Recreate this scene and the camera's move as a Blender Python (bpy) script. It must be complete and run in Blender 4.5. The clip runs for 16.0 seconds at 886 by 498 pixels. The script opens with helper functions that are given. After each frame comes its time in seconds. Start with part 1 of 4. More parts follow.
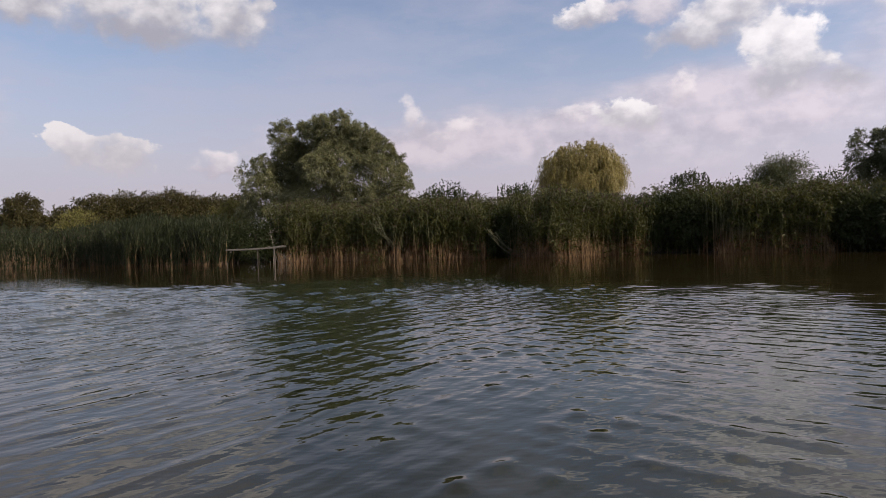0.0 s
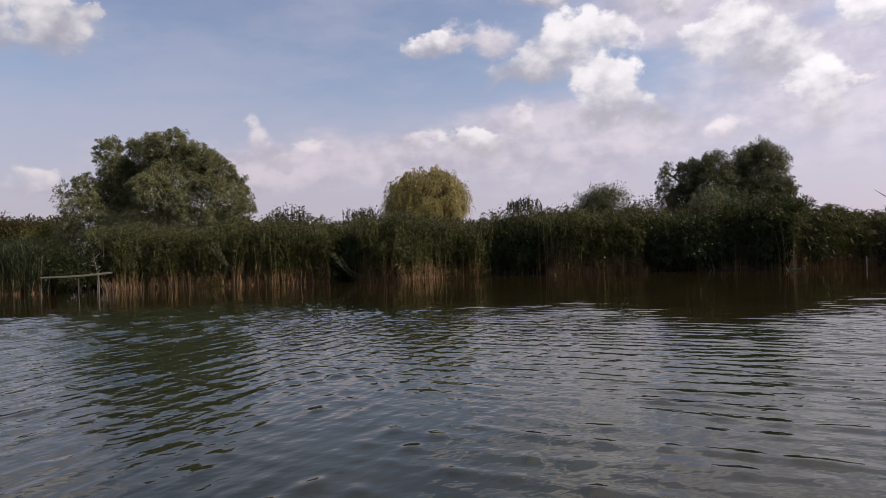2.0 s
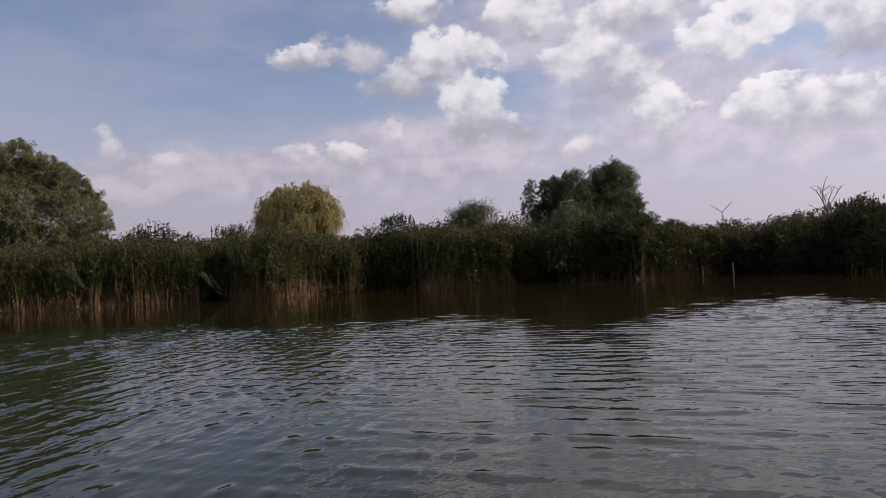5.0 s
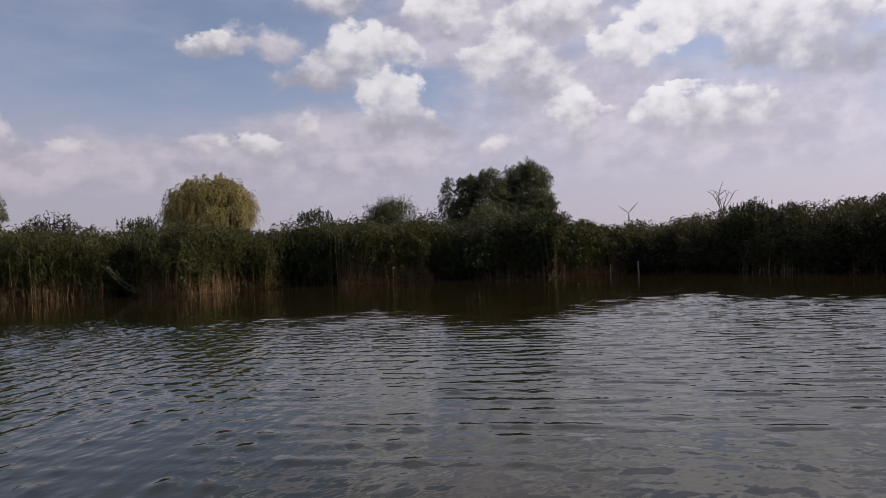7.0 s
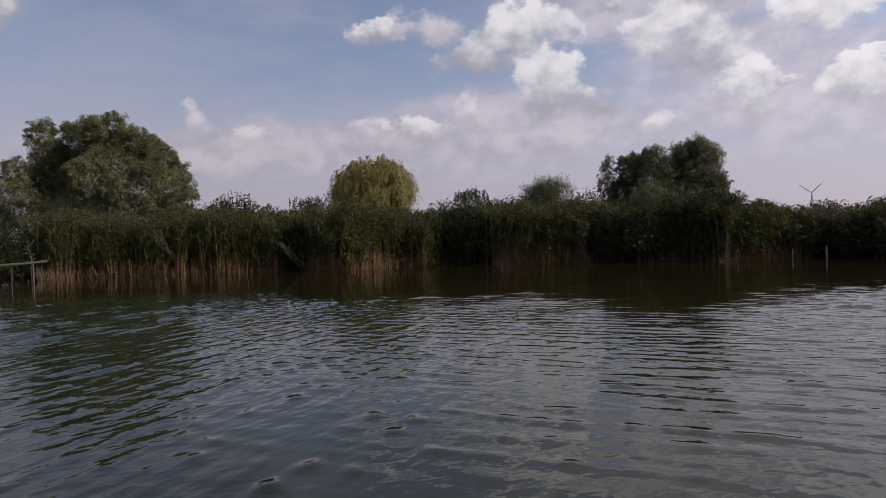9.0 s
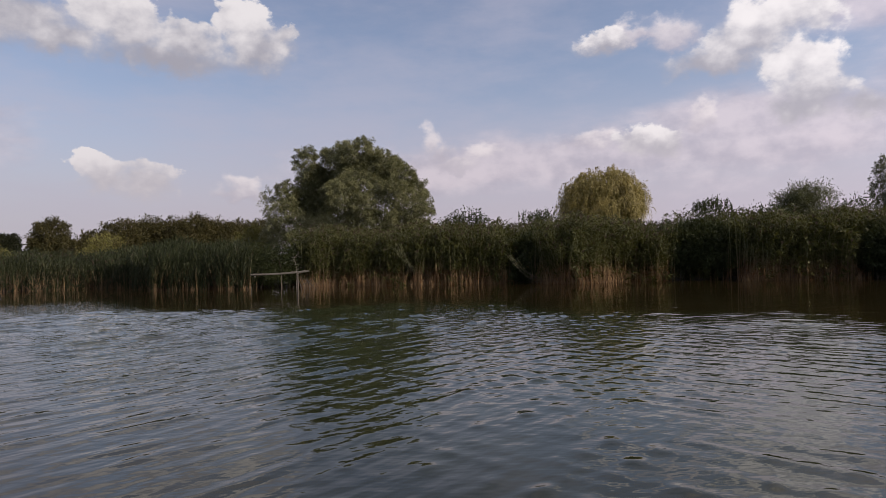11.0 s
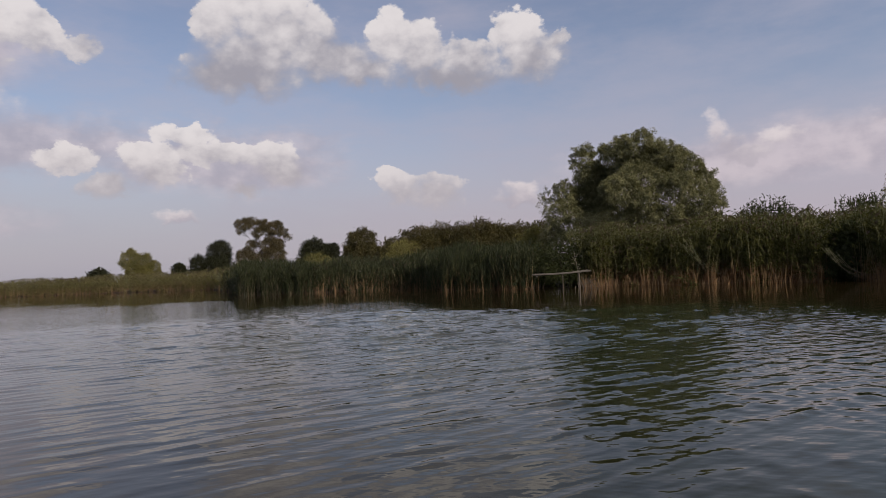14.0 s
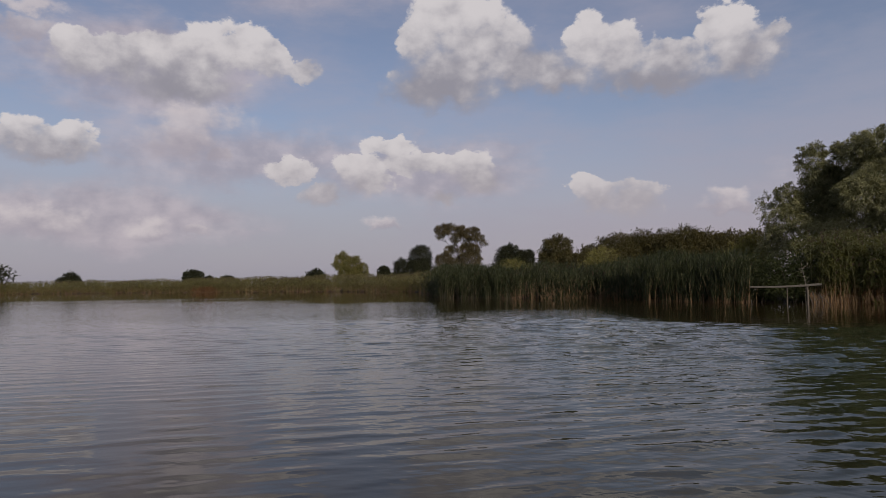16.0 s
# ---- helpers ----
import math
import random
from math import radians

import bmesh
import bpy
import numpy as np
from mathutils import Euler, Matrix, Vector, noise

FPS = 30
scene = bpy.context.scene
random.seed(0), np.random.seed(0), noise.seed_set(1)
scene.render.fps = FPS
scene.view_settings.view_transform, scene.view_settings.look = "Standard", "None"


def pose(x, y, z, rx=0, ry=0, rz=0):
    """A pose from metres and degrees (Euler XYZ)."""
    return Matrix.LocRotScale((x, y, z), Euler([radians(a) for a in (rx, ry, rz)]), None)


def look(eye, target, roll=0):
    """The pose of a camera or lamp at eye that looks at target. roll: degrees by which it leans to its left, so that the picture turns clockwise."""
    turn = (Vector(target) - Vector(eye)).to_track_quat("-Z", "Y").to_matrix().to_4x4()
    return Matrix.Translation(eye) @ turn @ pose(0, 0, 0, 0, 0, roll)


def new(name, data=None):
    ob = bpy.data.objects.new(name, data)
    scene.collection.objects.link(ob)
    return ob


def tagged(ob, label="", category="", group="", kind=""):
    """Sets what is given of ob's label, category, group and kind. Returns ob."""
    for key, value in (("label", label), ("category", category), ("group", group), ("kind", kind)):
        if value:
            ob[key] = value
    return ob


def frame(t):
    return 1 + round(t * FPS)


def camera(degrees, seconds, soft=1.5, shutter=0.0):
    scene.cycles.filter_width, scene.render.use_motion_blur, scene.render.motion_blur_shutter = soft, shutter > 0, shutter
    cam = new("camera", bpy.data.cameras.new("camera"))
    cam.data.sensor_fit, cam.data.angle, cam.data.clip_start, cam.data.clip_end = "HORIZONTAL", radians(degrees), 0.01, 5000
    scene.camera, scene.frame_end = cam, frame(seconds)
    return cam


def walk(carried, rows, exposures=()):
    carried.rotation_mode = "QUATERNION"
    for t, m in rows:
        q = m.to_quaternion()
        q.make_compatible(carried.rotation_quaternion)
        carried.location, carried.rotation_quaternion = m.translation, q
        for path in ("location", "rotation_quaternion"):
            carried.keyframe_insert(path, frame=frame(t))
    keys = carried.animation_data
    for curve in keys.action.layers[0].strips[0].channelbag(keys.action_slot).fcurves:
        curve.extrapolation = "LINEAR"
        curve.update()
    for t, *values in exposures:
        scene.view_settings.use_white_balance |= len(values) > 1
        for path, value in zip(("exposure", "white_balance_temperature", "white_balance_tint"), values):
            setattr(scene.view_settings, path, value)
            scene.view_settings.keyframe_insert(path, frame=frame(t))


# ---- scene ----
cam = camera(67.47, 16.0, soft=0.9)

# seconds, place in metres, then yaw, pitch and roll in degrees: a slow pan from a small boat
PATH = [
    (0.0, 0.00, -0.00, 1.20, -0.02, -1.35, 1.67),
    (0.5, -0.06, 0.02, 1.21, -2.98, -1.47, 1.54),
    (1.0, 0.09, -0.06, 1.20, -6.60, -1.41, 2.10),
    (1.5, 0.12, -0.16, 1.20, -10.93, -0.43, 2.18),
    (2.0, 0.19, -0.23, 1.21, -12.97, 0.27, 1.98),
    (2.5, 0.10, -0.23, 1.22, -16.05, 1.12, 2.48),
    (3.0, 0.07, -0.31, 1.24, -17.52, 1.50, 2.94),
    (3.5, 0.02, -0.43, 1.25, -20.92, 1.30, 3.54),
    (4.0, -0.02, -0.55, 1.25, -22.57, 1.09, 3.58),
    (6.5, -0.22, -0.75, 1.25, -28.15, 0.94, 1.93),
    (7.0, -0.29, -0.82, 1.28, -31.24, 0.41, 2.39),
    (7.5, -0.33, -0.81, 1.29, -31.52, 0.57, 1.70),
    (8.0, -0.20, -0.69, 1.27, -26.95, 0.16, 1.49),
    (8.5, -0.20, -0.65, 1.26, -22.56, -0.51, 1.63),
    (8.7, -0.13, -0.56, 1.26, -20.56, -0.90, 1.66),
    (10.8, -0.11, -0.16, 1.24, -1.38, 0.88, 0.87),
    (11.0, -0.12, -0.16, 1.24, 1.62, 0.84, 1.41),
    (11.5, -0.15, 0.03, 1.22, 7.74, 0.71, 1.53),
    (12.0, -0.22, 0.12, 1.20, 11.43, 0.99, 1.64),
    (12.5, -0.23, 0.25, 1.20, 15.29, 0.75, 1.87),
    (13.0, -0.15, 0.18, 1.19, 19.03, 0.74, 2.15),
    (13.5, -0.30, 0.33, 1.19, 22.13, 1.00, 2.01),
    (14.0, -0.40, 0.43, 1.17, 25.31, 1.74, 2.51),
    (14.5, -0.49, 0.41, 1.16, 28.61, 2.15, 1.40),
    (15.0, -0.59, 0.36, 1.14, 33.53, 2.41, 1.07),
    (15.5, -0.72, 0.53, 1.14, 37.97, 2.66, 1.13),
    (16.0, -0.79, 0.50, 1.12, 41.81, 2.84, 0.77),
]
EXPOSURES = [(0.0, -0.06, 6400, 14), (4.0, -0.29, 6230, 14), (7.0, -0.44, 6220, 14), (8.5, -0.48, 6220, 14), (11.0, -0.18, 6440, 14), (12.5, -0.11, 6520, 14), (13.0, -0.08, 6530, 14), (14.0, -0.33, 6520, 14), (15.0, -0.40, 6500, 14), (16.0, -0.59, 6440, 14)]
walk(cam, [(t, pose(x, y, z, 90 + pitch, roll, yaw)) for t, x, y, z, yaw, pitch, roll in PATH], EXPOSURES)


# ---------------------------------------------------------------- sky and sun
SUN_AZ, SUN_EL = -116.0, 33.0          # degrees, positive to the left of straight ahead
# heaps of cloud: (azimuth, elevation, half width, half height) in degrees for each puff
CLOUDS = []


THIN_CLOUDS = []


def heap(*puffs):
    CLOUDS.append(puffs)


def thin_heap(*puffs):
    THIN_CLOUDS.append(puffs)


heap((70.4, 17.5, 2.0, 1.6), (67.8, 17.5, 2.1, 1.7), (64.7, 17.4, 2.6, 2.1), (62.2, 17.7, 2.6, 2.1), (58.5, 19.0, 2.8, 1.6), (56.2, 18.7, 1.4, 1.6), (63.4, 15.9, 4.5, 1.3), (53.6, 18.1, 1.5, 0.9))  # long cloud
heap((74.4, 10.8, 2.2, 1.5), (71.0, 11.0, 1.6, 1.4), (72.7, 10.3, 2.2, 1.0))  # puff at the edge
thin_heap((62.1, 13.5, 3.3, 1.3), (63.2, 11.5, 2.6, 1.5), (60.6, 10.7, 1.1, 0.6))  # grey cloud
thin_heap((74.4, 18.7, 1.8, 0.7), (73.9, 20.2, 2.0, 0.6))  # top corner scraps
heap((40.4, 22.5, 3.6, 1.8), (43.6, 20.3, 1.9, 2.0), (38.3, 19.8, 4.0, 2.9), (35.0, 18.3, 2.3, 2.1), (40.8, 17.6, 4.1, 2.1), (42.0, 16.4, 4.2, 1.6), (33.0, 18.0, 2.4, 1.6), (31.0, 17.0, 2.2, 1.3))  # towering cloud
heap((28.8, 19.7, 2.1, 1.9), (26.4, 18.4, 2.3, 2.0), (22.2, 17.6, 2.2, 1.6), (18.4, 19.8, 1.9, 1.6), (16.7, 17.6, 2.4, 2.1), (14.8, 18.7, 1.2, 0.8), (24.0, 16.4, 4.9, 1.2))  # saddle cloud
heap((54.8, 9.6, 2.5, 1.0), (51.9, 7.5, 2.1, 0.9), (48.7, 9.8, 2.0, 1.0), (48.0, 8.6, 1.8, 1.0))  # low bank
heap((46.8, 11.6, 2.1, 0.9), (42.8, 10.4, 3.9, 0.9), (39.0, 9.7, 1.9, 1.6), (38.2, 8.7, 1.5, 1.2), (41.7, 7.5, 1.4, 0.6))  # pink bank
heap((29.6, 8.1, 1.1, 0.9), (28.3, 6.9, 1.9, 1.1), (25.6, 6.8, 2.1, 1.3))  # small cloud
thin_heap((46.6, 4.9, 1.4, 0.6))  # flecks
thin_heap((65.7, 4.5, 1.5, 0.8), (62.3, 4.3, 1.3, 0.4))  # low fleck
thin_heap((72.4, 5.0, 2.9, 1.1))  # low haze puff
heap((-12.4, 17.4, 2.0, 0.9))  # scrap
thin_heap((-15.0, 17.6, 2.4, 0.8), (-17.8, 17.6, 2.2, 1.2))  # trail of the scrap
heap((-26.0, 17.6, 3.6, 1.7), (-23.7, 16.1, 3.2, 1.6), (-21.1, 14.7, 3.4, 1.1))  # main head
heap((-27.0, 13.9, 2.6, 2.0), (-28.1, 11.7, 2.4, 1.6), (-31.3, 10.4, 1.5, 0.9), (-27.0, 10.6, 1.8, 1.0))  # foot of the main head
heap((-22.6, 21.1, 3.0, 1.3))  # upper puffs
heap((-32.0, 20.2, 3.6, 1.6), (-32.6, 18.7, 1.5, 1.1))  # upper head
heap((-41.3, 19.1, 4.4, 1.8))  # upper band
heap((-37.7, 17.0, 2.2, 1.7), (-39.7, 14.7, 3.4, 2.2), (-35.3, 15.7, 1.9, 1.4))  # second head
heap((-42.6, 12.2, 2.1, 1.5), (-43.4, 10.1, 1.3, 1.7))  # foot of the second head
thin_heap((-45.5, 11.6, 1.4, 0.3))  # streak
thin_heap((-20.2, 10.9, 0.8, 1.2), (-19.3, 10.1, 0.8, 0.6))  # wisp
heap((-15.2, 9.4, 1.8, 1.0), (-16.9, 9.1, 1.4, 1.2))  # rim head
thin_heap((-10.9, 9.6, 2.2, 0.7))  # rim middle
thin_heap((-2.0, 8.9, 1.5, 0.7), (0.4, 8.1, 1.7, 0.7))  # rim puff
thin_heap((2.5, 10.0, 0.9, 1.1), (1.5, 8.9, 1.3, 0.9))  # rim tower
thin_heap((-36.1, 8.8, 1.5, 0.8))  # rim right
heap((-49.8, 10.8, 2.0, 1.6), (-53.1, 10.0, 3.3, 2.0), (-56.5, 10.1, 2.2, 1.8), (-51.0, 12.5, 2.2, 0.5))  # right bank
heap((-47.1, 16.4, 2.4, 1.5), (-50.7, 16.4, 2.0, 1.1), (-57.3, 14.4, 2.9, 1.1))  # right heads
heap((-52.9, 18.3, 5.1, 1.9), (-59.7, 16.3, 5.5, 2.9), (-61.6, 13.7, 2.8, 1.5), (-64.4, 12.9, 2.2, 1.3))  # right band
thin_heap((18.5, 6.5, 1.4, 0.7), (18.3, 5.5, 1.7, 0.6))  # left rim
heap((-50, 31, 12, 5), (-34, 30, 8, 4), (-66, 26, 12, 4), (-22, 34, 6, 4), (-45, 41, 12, 6), (-72, 36, 14, 6))  # out of view, overhead
heap((30.0, 32.0, 9.0, 4.0), (47.0, 33.0, 11.0, 4.5), (66.0, 31.0, 10.0, 4.0))  # out of view, over the bay
heap((-69.0, 16.0, 4.0, 2.4), (-72.0, 11.0, 4.0, 2.0))  # out of view, to the right
SOFT_BANKS = [[(-12, 8.0, 15, 2.6), (-24, 9.0, 12, 4.0), (-44, 12.0, 14, 6.0), (-58, 9.5, 13, 5.0), (-62, 18.0, 14, 5.0), (-36, 19.0, 12, 4.0),
               (6, 7.0, 12, 2.2), (58, 10.5, 12, 3.0), (66, 17.0, 10, 4.0), (44, 9.5, 12, 3.0), (72, 5.5, 16, 2.5),
               (-60, 31, 30, 10), (-28, 33, 16, 8), (58, 33, 32, 10), (26, 34, 20, 9)]]


class Graph:
    """Small helper to wire shader nodes."""

    def __init__(self, tree):
        self.tree = tree
        tree.nodes.clear()

    def node(self, kind, inputs=None, operation=None, data_type=None, blend_type=None, smooth=False, clamp=False, group=None, attribute=None):
        n = self.tree.nodes.new(kind)
        if operation:
            n.operation = operation
        if data_type:
            n.data_type = data_type
        if blend_type:
            n.blend_type = blend_type
        if smooth:
            n.interpolation_type = "SMOOTHSTEP"
        if clamp:
            n.use_clamp = True
        if group:
            n.node_tree = group
        if attribute:
            n.attribute_name = attribute
        for key, value in (inputs or {}).items():
            if isinstance(value, bpy.types.NodeSocket):
                self.tree.links.new(value, n.inputs[key])
            else:
                n.inputs[key].default_value = value
        return n

    def math(self, op, a, b=0.0, c=0.0, clamp=False):
        return self.node("ShaderNodeMath", {0: a, 1: b, 2: c}, operation=op, clamp=clamp).outputs[0]

    def vec(self, op, a, b=(0, 0, 0), c=(0, 0, 0)):
        n = self.node("ShaderNodeVectorMath", {0: a, 1: b, 2: c}, operation=op)
        return n.outputs["Value"] if op == "LENGTH" else n.outputs[0]

    def ramp(self, value, low, high):
        return self.node("ShaderNodeMapRange", {0: value, 1: low, 2: high}, smooth=True).outputs[0]

    def mix(self, fac, a, b):
        n = self.node("ShaderNodeMix", data_type="RGBA")
        for socket, value in ((n.inputs[0], fac), (n.inputs[6], a), (n.inputs[7], b)):
            if isinstance(value, bpy.types.NodeSocket):
                self.tree.links.new(value, socket)
            else:
                socket.default_value = value
        return n.outputs[2]

    def noise(self, vector, scale, detail=4.0, rough=0.55, out=0):
        return self.node("ShaderNodeTexNoise", {"Vector": vector, "Scale": scale, "Detail": detail, "Roughness": rough}).outputs[out]


def cloud_field(name, heaps):
    """Node group: a direction in degrees (azimuth, elevation) to the distance from the nearest heap, 1 at its rim, and the height in that heap, 0 at its base."""
    tree = bpy.data.node_groups.new(name, "ShaderNodeTree")
    tree.interface.new_socket("Place", in_out="INPUT", socket_type="NodeSocketVector")
    tree.interface.new_socket("Distance", in_out="OUTPUT", socket_type="NodeSocketFloat")
    tree.interface.new_socket("Height", in_out="OUTPUT", socket_type="NodeSocketFloat")
    g = Graph(tree)
    place = g.node("NodeGroupInput").outputs[0]
    el = g.node("ShaderNodeSeparateXYZ", {0: place}).outputs[1]
    nearest, total, weights = None, None, None
    for heap in heaps:
        best = None
        for a, e, ra, re in heap:
            p = g.vec("MULTIPLY_ADD", place, (1 / ra, 1 / re, 0), (-a / ra, -e / re, 0))
            d = g.vec("LENGTH", p)
            best = d if best is None else g.math("SMOOTH_MIN", best, d, 0.5)
        base, top = min(e - re for a, e, ra, re in heap), max(e + re for a, e, ra, re in heap)
        up = g.math("MULTIPLY_ADD", el, 1 / (top - base), -base / (top - base))
        near = g.math("POWER", g.math("MAXIMUM", g.math("SUBTRACT", 1.9, best), 0.02), 5.0)
        total = g.math("MULTIPLY", near, up) if total is None else g.math("MULTIPLY_ADD", near, up, total)
        weights = near if weights is None else g.math("ADD", weights, near)
        nearest = best if nearest is None else g.math("SMOOTH_MIN", nearest, best, 0.3)
    out = g.node("NodeGroupOutput")
    tree.links.new(nearest, out.inputs[0])
    tree.links.new(g.math("DIVIDE", total, weights), out.inputs[1])
    return tree


def make_world():
    world = bpy.data.worlds.new("sky")
    world.use_nodes = True
    scene.world = world
    g = Graph(world.node_tree)
    field = cloud_field("cloud_heaps", CLOUDS)
    way = g.node("ShaderNodeTexCoord").outputs["Generated"]
    axes = g.node("ShaderNodeSeparateXYZ", {0: way}).outputs
    az = g.math("MULTIPLY", g.math("ARCTAN2", g.math("MULTIPLY", axes[0], -1.0), axes[1]), 57.2958)
    el = g.math("MULTIPLY", g.math("ARCSINE", axes[2]), 57.2958)
    air = g.node("ShaderNodeTexSky")
    air.sky_type, air.sun_disc, air.sun_elevation, air.sun_rotation = "NISHITA", False, radians(SUN_EL), radians(-SUN_AZ)
    air.air_density, air.dust_density, air.ozone_density = 1.0, 1.6, 1.0
    sky = air.outputs[0]
    place = g.node("ShaderNodeCombineXYZ", {0: az, 1: el}).outputs[0]
    flat = g.vec("MULTIPLY", way, (1.0, 1.0, 1.35))
    billow = g.noise(flat, 12.0, 6.0, 0.58, out=1)
    warp = g.vec("MULTIPLY", g.vec("SUBTRACT", billow, (0.5, 0.5, 0.5)), (3.0, 2.4, 0))
    curl = g.vec("MULTIPLY", g.vec("SUBTRACT", g.noise(flat, 40.0, 4.0, 0.57, out=1), (0.5, 0.5, 0.5)), (1.9, 1.7, 0))
    warped = g.vec("ADD", g.vec("ADD", place, warp), curl)
    heaps = g.node("ShaderNodeGroup", {0: warped}, group=field).outputs
    fine = g.noise(flat, 26.0, 6.0, 0.52)
    grain = g.math("SUBTRACT", fine, 0.5)
    cells = g.node("ShaderNodeTexVoronoi", {"Vector": g.vec("ADD", way, g.vec("MULTIPLY", billow, (0.05, 0.05, 0.05))), "Scale": 34.0})
    knobs = g.math("SUBTRACT", 0.45, cells.outputs["Distance"])
    body = g.math("ADD", g.math("MULTIPLY", g.math("SUBTRACT", 1.24, heaps[0]), 1.5), g.math("MULTIPLY_ADD", knobs, 0.34, g.math("MULTIPLY", grain, 1.6)))
    side = g.ramp(az, -4.0, 14.0)
    near_sun = g.math("MULTIPLY_ADD", g.ramp(az, -8.0, -28.0), 0.09, g.math("MULTIPLY", side, 0.10))
    lit = g.ramp(g.math("ADD", g.math("ADD", heaps[1], near_sun), g.math("MULTIPLY_ADD", knobs, 0.30, g.math("MULTIPLY", grain, 1.25))), 0.08, 1.08)
    crisp, soft_rim = g.node("ShaderNodeMix", {0: side, 2: g.ramp(body, 0.0, 0.50), 3: g.ramp(body, 0.04, 0.36)}).outputs[0], g.ramp(body, -0.35, 1.25)
    heap = g.node("ShaderNodeMix", {0: g.ramp(lit, 0.15, 0.75), 2: soft_rim, 3: crisp}).outputs[0]
    # ragged thin puffs
    thin_heaps = g.node("ShaderNodeGroup", {0: warped}, group=cloud_field("thin_heaps", THIN_CLOUDS)).outputs
    shred = g.math("ADD", g.math("SUBTRACT", 1.2, thin_heaps[0]), g.math("MULTIPLY_ADD", knobs, 0.3, g.math("MULTIPLY", grain, 1.8)))
    shred = g.math("MULTIPLY", g.ramp(shred, -0.20, 0.75), 0.82)
    shred_colour = g.mix(g.ramp(g.math("ADD", thin_heaps[1], grain), 0.0, 1.0), (0.55, 0.51, 0.57, 1), (0.93, 0.855, 0.85, 1))
    # thin high veil, and the haze low over the land
    veil_at = g.vec("MULTIPLY", way, (1.0, 1.0, 3.2))
    thin = g.noise(veil_at, 3.4, 7.0, 0.62)
    veil = g.math("MULTIPLY_ADD", g.ramp(thin, 0.36, 0.72), 0.36, 0.10)
    veil = g.math("MULTIPLY_ADD", g.math("MULTIPLY", g.ramp(el, 19.0, 32.0), g.ramp(g.math("ABSOLUTE", g.math("ADD", az, 4.0)), 8.0, 24.0)), 0.50, veil)
    haze = g.math("MULTIPLY", g.ramp(el, 17.0, 2.0), 0.80)
    bank = g.node("ShaderNodeGroup", {0: g.vec("ADD", place, g.vec("MULTIPLY", warp, (1.6, 1.3, 0)))}, group=cloud_field("soft_banks", SOFT_BANKS)).outputs[0]
    bank = g.math("MULTIPLY", g.ramp(g.math("ADD", g.math("SUBTRACT", 1.0, bank), g.math("MULTIPLY", g.math("SUBTRACT", thin, 0.5), 1.6)), -0.2, 0.6), 0.72)
    bank_colour = g.mix(g.ramp(g.math("ADD", fine, g.math("MULTIPLY", thin, 0.8)), 0.65, 1.15), (0.53, 0.485, 0.55, 1), (0.80, 0.715, 0.75, 1))
    clear = g.node("ShaderNodeMix", {6: sky, 7: (SKY_GAIN[0], SKY_GAIN[1], SKY_GAIN[2], 1), 0: 1.0}, data_type="RGBA", blend_type="MULTIPLY").outputs[2]
    clear = g.mix(veil, clear, (0.60, 0.575, 0.665, 1))
    clear = g.mix(haze, clear, g.mix(g.ramp(az, 15.0, 55.0), (0.58, 0.515, 0.60, 1), (0.53, 0.51, 0.59, 1)))
    clear = g.mix(bank, clear, bank_colour)
    clear = g.mix(shred, clear, shred_colour)
    cloud = g.mix(lit, (0.45, 0.44, 0.49, 1), (0.99, 0.95, 0.935, 1))
    low = g.math("MULTIPLY", g.ramp(el, 13.0, 4.0), 0.55)
    cloud = g.mix(low, cloud, (0.75, 0.675, 0.675, 1))
    solid = g.math("MULTIPLY_ADD", g.ramp(el, 1.0, 10.0), 0.32, 0.64)
    colour = g.mix(g.math("MULTIPLY", heap, solid), clear, cloud)
    # the sky is brighter towards the sun
    sunward = g.node("ShaderNodeMapRange", {0: az, 1: 20.0, 2: -80.0, 3: 0.94, 4: 1.26}, smooth=True).outputs[0]
    back = g.node("ShaderNodeBackground", {0: colour, 1: sunward})
    out = g.node("ShaderNodeOutputWorld")
    g.tree.links.new(back.outputs[0], out.inputs[0])


SKY_GAIN = (0.150, 0.140, 0.140)
make_world()


def way_of(az, el=0.0):
    a, e = radians(az), radians(el)
    return Vector((-math.sin(a) * math.cos(e), math.cos(a) * math.cos(e), math.sin(e)))


sun = new("sun", bpy.data.lights.new("sun", "SUN"))
sun.data.energy, sun.data.angle, sun.data.color = 4.2, radians(1.5), (1.0, 0.86, 0.66)
sun.matrix_basis = look(way_of(SUN_AZ, SUN_EL) * 200, (0, 0, 0))


# ---------------------------------------------------------------- materials
def material(name):
    m = bpy.data.materials.new(name)
    m.use_nodes = True
    g = Graph(m.node_tree)
    return m, g, g.node("ShaderNodeOutputMaterial")


